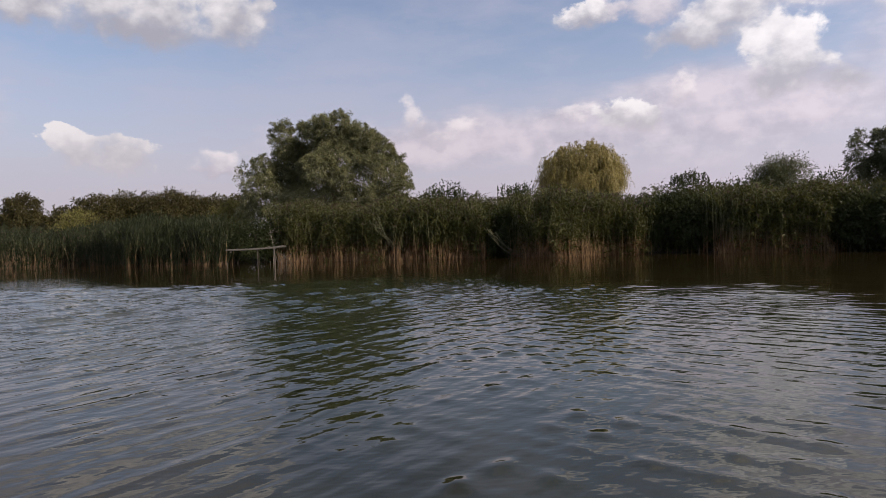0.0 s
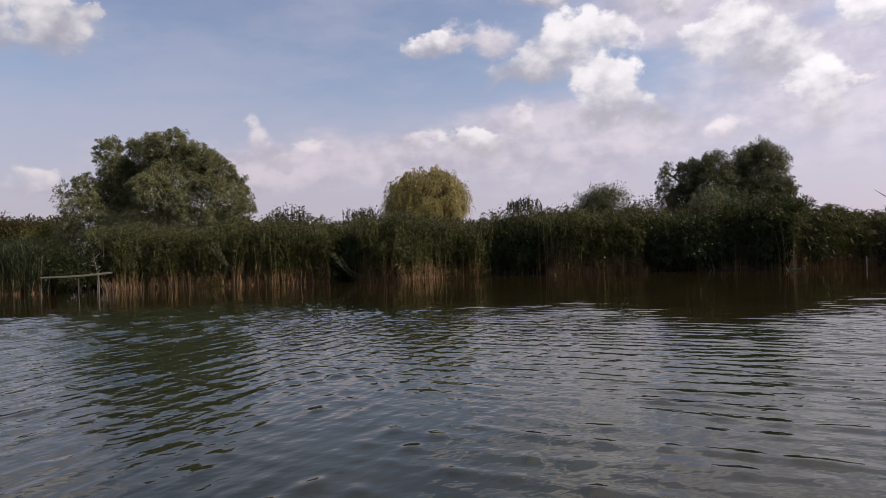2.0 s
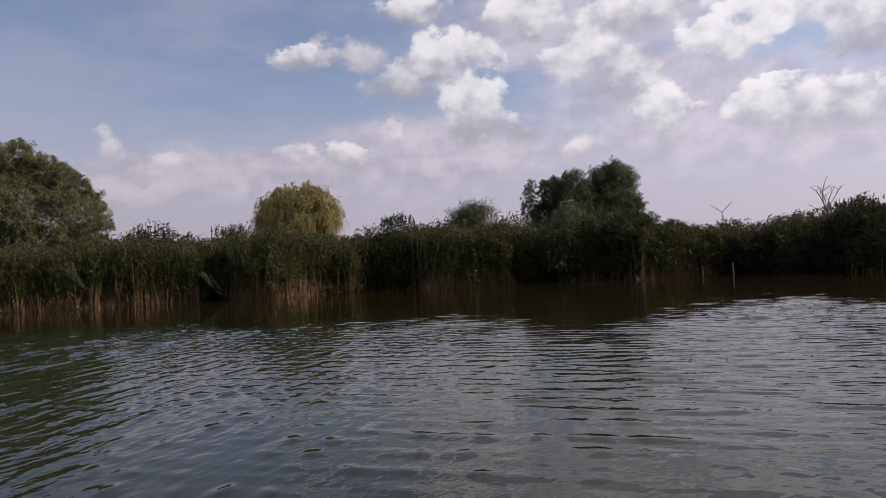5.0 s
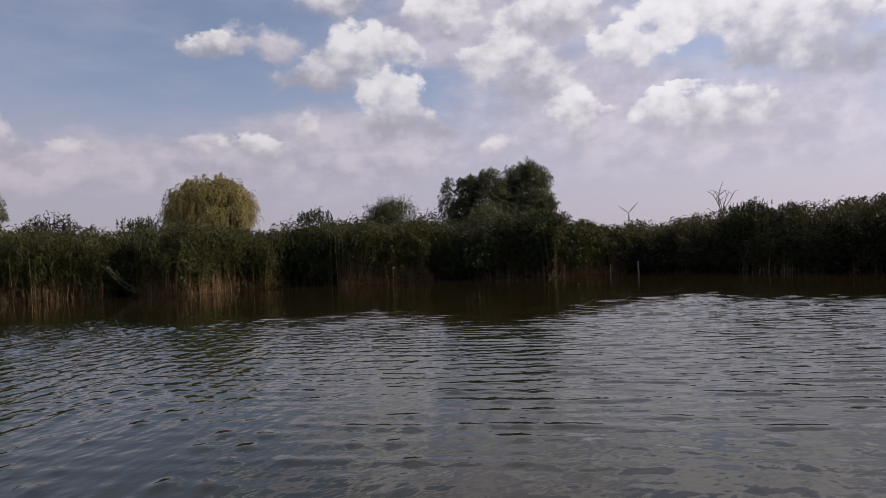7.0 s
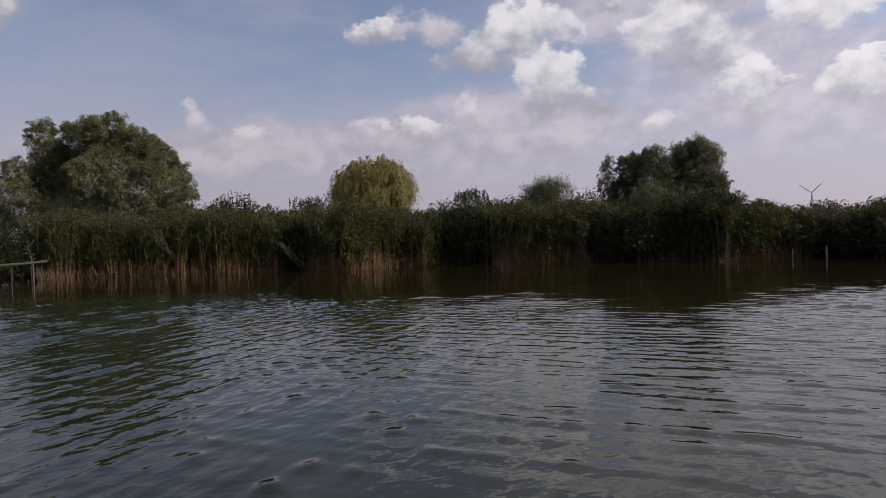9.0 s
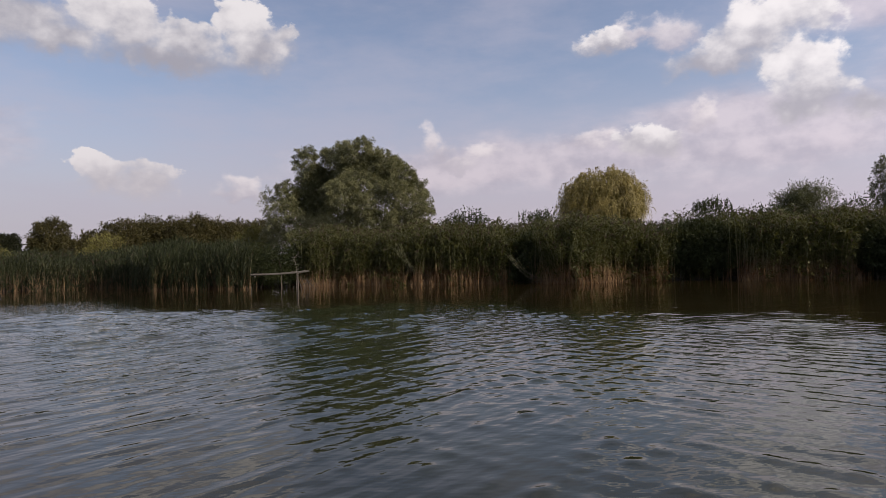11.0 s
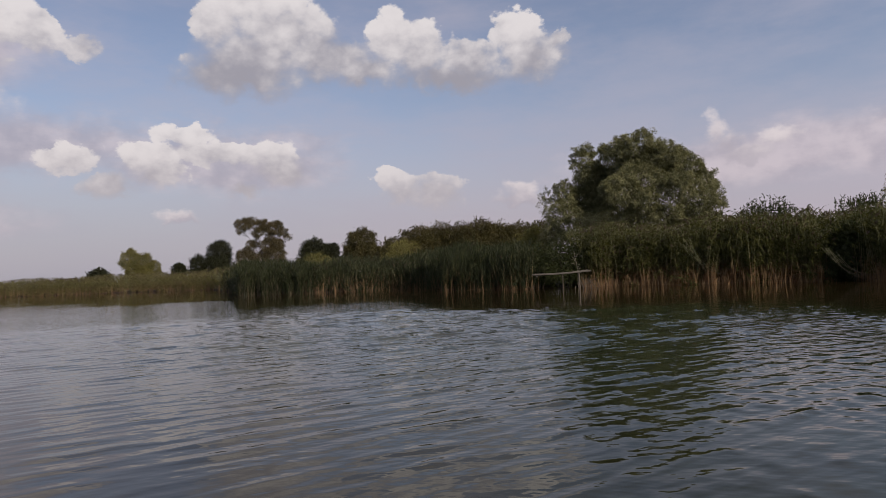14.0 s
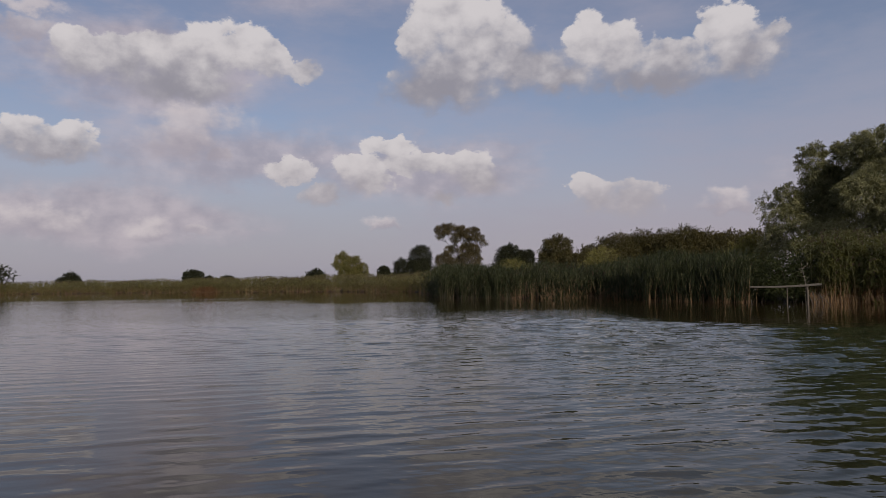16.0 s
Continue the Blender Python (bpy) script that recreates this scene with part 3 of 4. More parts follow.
    piece("leaves", mesh_from("reed_leaves", v, f, leaf), bed, "narrow green arching leaves", "stuff")
    if litter:
        n = count * litter
        which = np.repeat(np.arange(count), litter)
        turn = rng.uniform(0, 2 * math.pi, n)
        way = unit(np.stack([np.cos(turn) * 0.6, np.sin(turn) * 0.6, rng.normal(0.2, 0.8, n)], -1))
        at = foot[which] + np.stack([rng.normal(0, 0.06, n), rng.normal(0, 0.06, n), 0.22 + 0.75 * rng.uniform(0, 1, n) ** 1.7], -1)
        v, f = leaf_arrays(at, way, 0.30 * rng.uniform(0.5, 1.3, n), 0.024, rng.uniform(0.2, 1.0, n), rng)
        piece("dead_leaves", mesh_from("dead_reed_leaves", v, f, DEAD_LEAF), bed, "reddish brown dead leaves at the foot", "stuff")
        n = int(count * 0.75)
        az_s = rng.uniform(az0, az1, n)
        r_s = shore_r(az_s) + rng.uniform(-0.05, 0.75, n)
        x, y = spot(az_s, r_s)
        z_s = 0.25 + stubble * rng.uniform(0.15, 0.9, n) * (0.7 + 0.3 * np.sin(az_s * 5.0))
        tip = rng.normal(0, 0.13, (n, 2)) * z_s[:, None]
        base = np.stack([x, y, np.full(n, -0.25)], -1)
        line = np.stack([base, base + np.concatenate([tip * 0.4, z_s[:, None] * 0.5], 1), base + np.concatenate([tip, z_s[:, None]], 1)], 1)
        fat = rng.uniform(0.5, 1.3, n)[:, None, None, None] * (stem * np.array([1.0, 0.9, 0.6]))[None, :, None, None]
        verts = (line[:, :, None, :] + ring[None, None] * fat).reshape(-1, 3)
        faces = (9 * np.arange(n)[:, None, None] + quads[None, :6]).reshape(-1, 4)
        piece("stubble", mesh_from("reed_stubble", verts, faces, stem_look), bed, "short dry stalks at the water's edge", "stuff")
    top = np.nonzero((rng.uniform(0, 1, count) < plumes) & ~broken)[0]
    if len(top):
        which = np.repeat(top, 4)
        way = unit(np.stack([rng.normal(0.42, 0.25, len(which)), rng.normal(0, 0.22, len(which)), np.ones(len(which))], -1))
        v, f = leaf_arrays(along(which, np.full(len(which), 0.97)), way, 0.24 * rng.uniform(0.7, 1.3, len(which)), 0.045, 0.35, rng)
        piece("plumes", mesh_from("reed_plumes", v, f, PLUME), bed, "brownish feathery plumes", "stuff")
    return bed


def near_height(az):
    return (1.0 if az > -42 else 0.80) * 2.72 + 0.14 * math.sin(az * 0.55 + 0.4) + 0.10 * math.sin(az * 1.7) + 0.06 * math.sin(az * 4.1)


# front stands of the near bank, with darker gaps of scrub between them
NEAR_STANDS = [(14.0, -3.6, 2800, 0.45), (-6.6, -16.4, 1800, 0.45), (-22.6, -30.6, 1300, 0.60), (-41.2, -46.6, 720, 0.55)]
for k, (a, b, count, bare) in enumerate(NEAR_STANDS):
    reed_bed(b, a, 2.6, count, near_height, 20 + k, "tall green reeds with bare straw-coloured stems at the water", REED_LEAF, leaves=15, leaf_size=(0.42, 0.044), stem=0.012, bare=bare, litter=4)
# deeper growth behind, without bare feet
reed_bed(-30, 14, 4.5, 2600, lambda a: near_height(a) * 1.02, 31, "tall dark green reeds behind the shore", REED_LEAF, leaves=15, bare=0.02, front=2.2)
reed_bed(-50, -30, 4.0, 1500, lambda a: near_height(a) * (0.93 if a > -42.5 else 0.80), 32, "tall dark green reeds behind the shore", REED_LEAF, leaves=15, bare=0.02, front=1.2)
reed_bed(-78, -47, 4.0, 3000, lambda a: 2.14 + 0.022 * (-47 - a) + 0.10 * math.sin(a * 0.9), 33, "shaded dark reeds with leaning plumes", REED_LEAF, leaves=15, bare=0.02, plumes=0.7, front=0.8)
for a, b in ((-22.8, -16.0), (-41.6, -30.4), (-6.8, -3.4)):
    reed_bed(a, b, 1.6, int(95 * (b - a)), 1.3, 41 + int(-a), "low dark sedge in a hollow of the bank", REED_LEAF, leaves=13, leaf_size=(0.5, 0.06), bare=0.0, plumes=0.0, front=1.5, tuft_size=0.3)
reed_bed(-80, 16, 2.5, 2600, 1.5, 39, "low dense sedge behind the reeds", REED_LEAF, leaves=12, tuft_size=0.4, leaf_size=(0.55, 0.07), bare=0.0, plumes=0.0, front=5.0)
reed_bed(-61.5, -57.8, 1.2, 420, 1.75, 40, "green reeds in front of the shaded scrub", REED_LEAF, leaves=13, bare=0.25, plumes=0.2, front=-0.3)
# lower dense rushes towards the bay
reed_bed(18.6, 27.0, 4.0, 2200, lambda a: 2.02 + 0.05 * (19 - a) * (a < 19), 34, "dense smooth dark green rushes", RUSH_LEAF, leaves=17, leaf_size=(0.75, 0.026), bare=0.12, plumes=0.04, spread=0.14)
reed_bed(26.0, 36.8, 4.0, 2300, lambda a: 1.84 + 0.08 * math.sin(a), 35, "green reeds along the bay with pale stems", RUSH_LEAF, leaves=11, leaf_size=(0.6, 0.032), bare=0.22, plumes=0.15, spread=0.22)
reed_bed(36.4, 43.0, 4.0, 1900, lambda a: 1.82 + 0.06 * math.sin(a * 2), 45, "dense dark green rushes at the mouth of the bay", RUSH_LEAF, leaves=16, leaf_size=(0.7, 0.028), bare=0.0, plumes=0.05, spread=0.14, stem_look=RUSH_STEM)
reed_bed(41.6, 43.4, 22.0, 1500, 1.85, 38, "green reeds on the point of the bay", RUSH_LEAF, leaves=11, leaf_size=(0.6, 0.032), bare=0.09, plumes=0.15, spread=0.25, soft=0.2, stem_look=RUSH_STEM)
# far bank
reed_bed(43.2, 62.0, 6.0, 3600, 1.9, 36, "distant olive reeds along the far bank", FAR_LEAF, tuft_size=0.9, leaves=8, leaf_size=(0.55, 0.065), stem=0.014, bare=0.16, plumes=1.0)
reed_bed(60.8, 62.4, 0.8, 170, 1.25, 46, "dry orange-brown reeds at the far water's edge", DEAD_LEAF, leaves=6, leaf_size=(0.4, 0.06), stem=0.018, bare=0.3, plumes=0.0, front=-0.5, tuft_size=0.5)
reed_bed(60.0, 86.0, 7.0, 4400, 1.75, 37, "distant yellowish reeds along the far bank", FAR_LEAF, tuft_size=1.3, leaves=7, leaf_size=(0.60, 0.085), stem=0.016, bare=0.16, plumes=1.0)


# ---------------------------------------------------------------- trees and shrubs
def crown_arrays(lobes, count, rng, size, clumps, fill=0.25, hang=0.0, tight=0.16, cap=-0.55):
    """Leaves gathered in clumps over ellipsoid lobes (centre, radii, weight)."""
    weight = np.array([l[2] * (l[1][0] * l[1][1] * l[1][2]) ** (2 / 3) for l in lobes])
    shares = np.maximum(1, (count * weight / weight.sum()).astype(int))
    all_v, all_f, base = [], [], 0
    for (centre, radii, _), n in zip(lobes, shares):
        centre, radii = np.array(centre, float), np.array(radii, float)
        k = max(16, int(clumps * 3.6 * radii[0] * radii[2]))
        heart = unit(rng.normal(size=(k, 3)))
        heart[:, 2] = np.where(heart[:, 2] < cap, -heart[:, 2], heart[:, 2])
        deep = rng.uniform(0.70, 0.98, k)[:, None] * (1 + 0.10 * np.sin(heart[:, :1] * 5 + heart[:, 2:] * 7))
        which = rng.integers(0, k, n)
        reach = tight * radii.mean() * rng.uniform(0.35, 1.0, k)
        spray = unit(heart + rng.normal(0, 0.55, (k, 3)) + np.array([0, 0, 0.25])) * (np.clip(0.26 * radii.mean(), 0.15, 0.42) * rng.uniform(0.3, 1.3, (k, 1)))
        puff = unit(rng.normal(size=(n, 3))) * (rng.uniform(0, 1, (n, 1)) ** 0.45)
        s = rng.uniform(-0.5, 1.0, (n, 1))
        at = centre + heart[which] * deep[which] * radii * 0.93 + spray[which] * s + puff * (reach[which][:, None] * (1.0 - 0.6 * np.maximum(s, 0)))
        at[:, 2] -= hang * 0.35 * np.maximum(s[:, 0], 0) ** 2
        inside = rng.uniform(0, 1, n) < fill
        at[inside] = centre + unit(rng.normal(size=(inside.sum(), 3))) * (rng.uniform(0.1, 0.8, (inside.sum(), 1)) ** 0.6) * radii
        out = unit(at - centre)
        way = unit(out * 0.7 + puff * 0.6 + rng.normal(0, 0.5, (n, 3)) - np.array([0, 0, hang]))
        v, f = leaf_arrays(at, way, size[0] * rng.uniform(0.6, 1.3, n), size[1] * rng.uniform(0.7, 1.3, n), rng.uniform(0, 0.3, n), rng, unit(out + puff * 0.9 + np.array([0, 0, 0.35])))
        all_v.append(v)
        all_f.append(f + base)
        base += len(v)
    return np.concatenate(all_v), np.concatenate(all_f)


def place_tree(name, label, category, az, dist, group=""):
    x, y = spot(az, dist)
    ob = new(name)
    ob.matrix_basis = pose(float(x), float(y), float(bank_height(np.array(az), np.array(dist))) - 0.04, 0, 0, az)
    return tagged(ob, label, category, group)


def tree(name, label, az, dist, lobes, count, leaf, size=(0.22, 0.07), trunk=0.3, clumps=5.0, seed=0, fill=0.25, hang=0.2, tight=0.17, category="tree", group="", bark=None, fork=0.32, cap=-0.55, boughs=0.0):
    """A tapered trunk that forks into a limb for each lobe of the crown; x runs to the right seen from the lake, y away from it."""
    rng = np.random.default_rng(seed + 100)
    ob = place_tree(name, label, category, az, dist, group)
    bark = bark or BARK
    top = max(l[0][2] for l in lobes)
    crotch = np.array([0, 0, top * fork])
    limb("trunk", [(0, 0, -0.15), (0.03, 0, 0.25), (0.0, 0.02, top * fork * 0.6), crotch + np.array([0, 0, 0.1])], [trunk * 1.35, trunk, trunk * 0.85, trunk * 0.7], bark, ob, 9)
    for centre, radii, _ in lobes:
        if np.mean(radii) < boughs:
            continue
        end = np.array(centre) + np.array([0, 0, radii[2] * 0.45])
        main = curve_between(crotch, end, rng)
        bough = limb("limb", main, np.linspace(trunk * 0.42, trunk * 0.06, len(main)), bark, ob)
        for _ in range(3):
            a = main[rng.integers(2, 5)]
            b = np.array(centre) + unit(rng.normal(size=(1, 3)))[0] * np.array(radii) * 0.75
            limb("branch", curve_between(a, b, rng, n=5), np.linspace(trunk * 0.2, trunk * 0.04, 5), bark, bough, 5)
    v, f = crown_arrays(lobes, count, rng, size, clumps, fill, hang, tight, cap)
    piece("crown", mesh_from("crown", v, f, leaf), ob, kind="stuff")
    return ob


def weeping_willow(label, az, dist, height, radius, tufts, leaf, seed):
    """A short trunk, spreading limbs and a lumpy dome of tufts, each a fountain of hanging strands."""
    rng = np.random.default_rng(seed)
    ob = place_tree("weeping_willow", label, "willow tree", az, dist)
    limb("trunk", [(0, 0, -0.15), (0.05, 0, 0.4), (0, 0, 1.8), (0.1, 0, 3.2)], [0.42, 0.33, 0.28, 0.2], BARK, ob, 9)
    for k in range(9):
        a = k * 0.7 + 0.2
        limb("limb", curve_between((0.05, 0, 2.6), (math.cos(a) * radius * 0.5, math.sin(a) * radius * 0.5, height * rng.uniform(0.55, 0.76)), rng), np.linspace(0.16, 0.03, 6), BARK, ob)
    up = rng.uniform(0.0, 1.0, tufts)
    turn = np.arange(tufts) * 2.399963 + rng.normal(0, 0.25, tufts)
    flat = np.sqrt(1 - up ** 2)
    u = np.stack([np.cos(turn) * flat, np.sin(turn) * flat, up], -1)
    heart = u * np.array([radius, radius * 0.9, height * 0.45]) * rng.uniform(0.84, 1.0, (tufts, 1)) + np.array([0, 0, height * 0.50])
    per, strands = 22, 26
    t = np.repeat(np.arange(tufts), strands)
    swing = turn[t] + rng.normal(0, 0.9, len(t))
    reach = rng.uniform(0.15, 0.75, len(t))
    drop = rng.uniform(0.4, 1.3, len(t)) * (rng.uniform(0.6, 1.3, tufts) * (1.1 - 0.65 * up))[t]
    which = np.repeat(np.arange(len(t)), per)
    s = np.tile(np.linspace(0, 1, per), len(t)) + rng.normal(0, 0.01, len(which))
    go = (reach[which] * (1 - np.exp(-3.0 * np.maximum(s, 0))))[:, None]
    at = (heart[t] + rng.normal(0, 0.30, (len(t), 3)))[which] + np.stack([np.cos(swing), np.sin(swing)], -1)[which] @ np.eye(2, 3) * go
    at[:, 2] += 0.16 * np.sin(np.clip(s * 3.0, 0, math.pi)) - drop[which] * s ** 1.5
    at += rng.normal(0, 0.035, at.shape)
    keep = at[:, 2] > 1.2
    at, s, who = at[keep], s[keep], t[which][keep]
    n = len(at)
    way = unit(np.stack([rng.normal(0, 0.4, n), rng.normal(0, 0.4, n), 0.3 - np.clip(s, 0, 1) * 2.0], -1))
    v, f = leaf_arrays(at, way, 0.20 * rng.uniform(0.7, 1.3, n), 0.048, 0.1, rng, unit(u[who] + (at - heart[who]) * 0.7 + np.array([0, 0, 0.3])))
    core = [((0, 0, height * 0.56), (radius * 0.72, radius * 0.7, height * 0.30), 1.0), ((0, 0, height * 0.40), (radius * 0.85, radius * 0.8, height * 0.22), 1.0)]
    v2, f2 = crown_arrays(core, 26000, rng, (0.28, 0.06), 10.0, 0.4, 1.0, 0.2)
    v, f = np.concatenate([v, v2]), np.concatenate([f, f2 + len(v)])
    piece("crown", mesh_from("crown", v, f, leaf), ob, kind="stuff")


def shrub(label, az, dist, height, width, count, leaf, seed, size=(0.17, 0.06), spiky=0.0, group="scrub on the bank", name="shrub", low=0.12):
    """Several thin stems and a lumpy crown that reaches nearly to the ground."""
    rng = np.random.default_rng(seed + 500)
    ob = place_tree(name, label, "shrub", az, dist, group)
    lobes = []
    for k in range(5):
        a = rng.uniform(0, 2 * math.pi)
        rr = width * rng.uniform(0.26, 0.40)
        h = height * rng.uniform(0.66, 1.0) if k else height
        rz = h * (0.5 - low / 2)
        lobes.append(((math.cos(a) * width * 0.22 * (k > 0), math.sin(a) * width * 0.2 * (k > 0), h - rz), (rr, rr, rz), 1.0))
    for c, radii, _ in lobes:
        main = curve_between((c[0] * 0.3, c[1] * 0.3, -0.1), (c[0], c[1], c[2] + radii[2] * 0.6), rng)
        limb("stem", main, np.linspace(0.05, 0.012, len(main)), BARK, ob, 5)
    v, f = crown_arrays(lobes, count, rng, size, 26.0, 0.35, 0.0, 0.28)
    if spiky:
        n = 40
        a = rng.uniform(0, 6.28, n)
        rad = width * 0.34 * np.sqrt(rng.uniform(0, 1, n))
        foot = np.stack([np.cos(a) * rad, np.sin(a) * rad, height * (0.86 - 0.2 * (rad / width))], -1)
        which = np.repeat(np.arange(n), 22)
        s = rng.uniform(0, 1, len(which))
        at = foot[which] + np.stack([0 * s, 0 * s, s * spiky * rng.uniform(0.5, 1.2, n)[which]], -1)
        way = unit(np.stack([rng.normal(0, 0.6, len(which)), rng.normal(0, 0.6, len(which)), np.full(len(which), 0.9)], -1))
        v2, f2 = leaf_arrays(at, way, 0.10, 0.04, 0.1, rng)
        f = np.concatenate([f, f2 + len(v)])
        v = np.concatenate([v, v2])
    piece("crown", mesh_from("crown", v, f, leaf), ob, kind="stuff")
    return ob


# the broad white willow behind the jetty: outer domes, a pale bough in front and a hollow beside it
tree("willow_tree", "broad white willow with silvery green leaves behind the reeds", 9.2, 42,
     [((0.7, 0.3, 5.2), (2.7, 2.6, 2.7), 1.0), ((0.2, -0.3, 7.2), (1.6, 1.5, 1.4), 1.1), ((-1.2, 1.0, 7.0), (1.2, 1.2, 1.3), 0.9), ((-3.1, 0.3, 6.9), (0.8, 0.9, 1.4), 0.9), ((-2.6, 2.0, 5.0), (1.6, 1.4, 2.2), 1.3),
      ((-4.4, 0.3, 4.9), (0.8, 0.9, 1.2), 0.8), ((-4.5, -0.2, 3.2), (1.2, 1.2, 1.6), 0.9), ((-5.5, 0.2, 4.4), (0.5, 0.6, 1.3), 0.3),
      ((1.7, -0.9, 6.6), (1.2, 1.1, 1.1), 1.0), ((2.7, -0.8, 5.8), (1.2, 1.2, 1.2), 1.0), ((3.6, -0.4, 4.9), (1.0, 1.2, 1.2), 1.0), ((4.4, 0, 3.7), (0.6, 0.9, 1.5), 0.5),
      ((-0.9, -3.2, 4.7), (1.25, 1.0, 1.0), 1.5), ((0.4, -2.7, 4.1), (0.9, 0.8, 0.9), 1.2), ((2.1, -2.3, 4.8), (1.1, 0.9, 1.1), 1.1), ((3.2, -1.9, 3.6), (1.2, 1.0, 1.2), 1.0), ((1.3, -2.4, 3.0), (1.3, 0.9, 1.0), 1.0),
      ((-1.0, -1.3, 2.6), (3.6, 1.6, 1.2), 0.7), ((-2.9, 1.7, 4.2), (1.7, 1.0, 1.6), 1.6), ((-2.2, 1.7, 6.0), (1.2, 1.0, 1.0), 1.3), ((-1.5, 0.9, 3.6), (1.7, 1.0, 1.2), 1.5), ((3.0, 0.4, 2.7), (1.6, 1.2, 1.3), 1.1), ((-5.1, 0.2, 2.1), (1.0, 1.0, 1.2), 0.8)],
     220000, WHITE_WILLOW, (0.16, 0.039), 0.42, 10.0, 1, hang=0.35, tight=0.22, fill=0.27, cap=-0.15, boughs=1.75)
weeping_willow("golden green weeping willow with a rounded dome of hanging strands", -12.0, 56, 7.95, 3.4, 120, GOLD_WILLOW, 3)
tree("double_crowned_tree", "dark green tree with two rounded crowns behind scrub", -36.4, 52,
     [((2.3, 0.6, 5.1), (2.1, 2.0, 2.9), 1.0), ((3.8, 0.4, 3.5), (1.0, 1.2, 1.8), 0.9), ((-0.8, -1.2, 4.6), (1.7, 1.6, 2.6), 1.0), ((-2.4, -0.2, 5.4), (1.0, 1.0, 1.6), 0.7), ((-3.9, 0, 5.4), (0.6, 0.8, 1.6), 0.32), ((-4.2, 0, 4.0), (0.6, 0.7, 1.5), 0.32),
      ((-2.7, 0, 3.6), (1.4, 1.3, 1.7), 0.8), ((1.4, -1.0, 3.4), (1.5, 1.2, 1.8), 0.9), ((-0.2, -0.6, 2.6), (3.8, 1.8, 1.5), 0.9)],
     130000, GREY_WILLOW, (0.19, 0.046), 0.36, 13.0, 2, tight=0.24, fill=0.25, hang=0.4, cap=-0.3)

# scrub between and behind the reeds of the near bank
shrub("green shrub with upright shoots above the reeds", -0.3, 37, 3.7, 3.4, 7000, SCRUB_LEAF, 1, spiky=0.6)
shrub("green shrub with upright shoots above the reeds", -6.2, 37.5, 3.5, 3.0, 6000, SCRUB_LEAF, 2, spiky=0.6)
shrub("yellowish green shrub with upright shoots", -20.4, 38, 3.8, 3.2, 7000, SCRUB_LEAF, 3, spiky=0.5)
shrub("grey-green willow shrub above the reeds", -26.9, 42, 4.6, 3.3, 26000, GREY_WILLOW, 4, (0.16, 0.036))
shrub("grey-green willow shrub with a rounded top over dark scrub", -35.4, 34.4, 3.65, 3.8, 16000, GREY_WILLOW, 7, (0.17, 0.040))
shrub("low dark scrub behind the reeds", -23.6, 39, 3.3, 4.5, 7000, SCRUB_LEAF, 5)
shrub("low dark scrub behind the reeds", -30.2, 38, 3.5, 4.0, 7000, SCRUB_LEAF, 6)
for k, (az, back, h, w) in enumerate([(-4.6, 1.2, 2.5, 2.2), (-5.9, 1.4, 2.6, 2.2), (-17.6, 1.5, 2.8, 2.6), (-19.4, 1.9, 2.9, 2.6), (-21.4, 1.6, 2.8, 2.6), (-31.6, 1.4, 2.7, 2.6), (-33.4, 1.7, 2.6, 2.4), (-35.7, 1.3, 2.7, 2.6), (-37.8, 1.8, 3.2, 2.8),
                                      (-39.8, 1.7, 3.3, 2.6), (-41.6, 1.3, 3.0, 2.2)]):
    shrub("dark leafy scrub hanging over the water", az, float(shore_r(az)) + back, h, w, 11000, SCRUB_LEAF, 20 + k, (0.19, 0.038), low=-0.04)
# right bank scrub: its shade is painted in with the darker leaf
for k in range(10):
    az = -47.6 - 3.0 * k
    shrub("scrub hanging over the water, shade put into its dark leaf colour", az, float(shore_r(az)) + 0.9, 1.72 + 0.05 * k + 0.15 * math.sin(k * 2.1), 2.6, 9500, DARK_OR_SHADED_LEAF, 40 + k, (0.18, 0.042), low=-0.04)
shrub("taller dark bush rising from the shaded reeds", -57.0, float(shore_r(-57.0)) + 2.0, 3.0, 3.2, 12000, SCRUB_LEAF, 58, (0.17, 0.038), spiky=0.4, low=-0.04)
shrub("yellow-green shrub beside the willow", 17.7, 44, 3.6, 2.8, 6500, YELLOW_LEAF, 60)
shrub("dull green shrub under the willow", 15.4, 34.3, 2.4, 3.2, 9000, SCRUB_LEAF, 61, (0.15, 0.042), low=-0.04)
shrub("dull green shrub behind the jetty", 17.6, 34.5, 2.2, 2.8, 8000, SCRUB_LEAF, 64, (0.15, 0.042), low=-0.04)
shrub("yellow-green shrub behind the rushes", 29.2, 56, 3.4, 4.0, 4500, YELLOW_LEAF, 62)
shrub("yellow-green shrub behind the rushes", 35.9, 60, 2.6, 3.6, 3500, YELLOW_LEAF, 63)

# the dark hedge left of the willow
for k in range(8):
    az = 17.2 + 1.75 * k
    h = [4.9, 4.9, 4.8, 5.0, 5.1, 5.1, 4.7, 3.9][k]
    shrub("dark brownish green hedge shrub in a row", az, 63 + 1.5 * math.sin(k * 1.7), h, 4.4, 14000, HEDGE_LEAF, 70 + k, (0.25, 0.088), group="hedge", name="hedge_shrub", spiky=0.6)

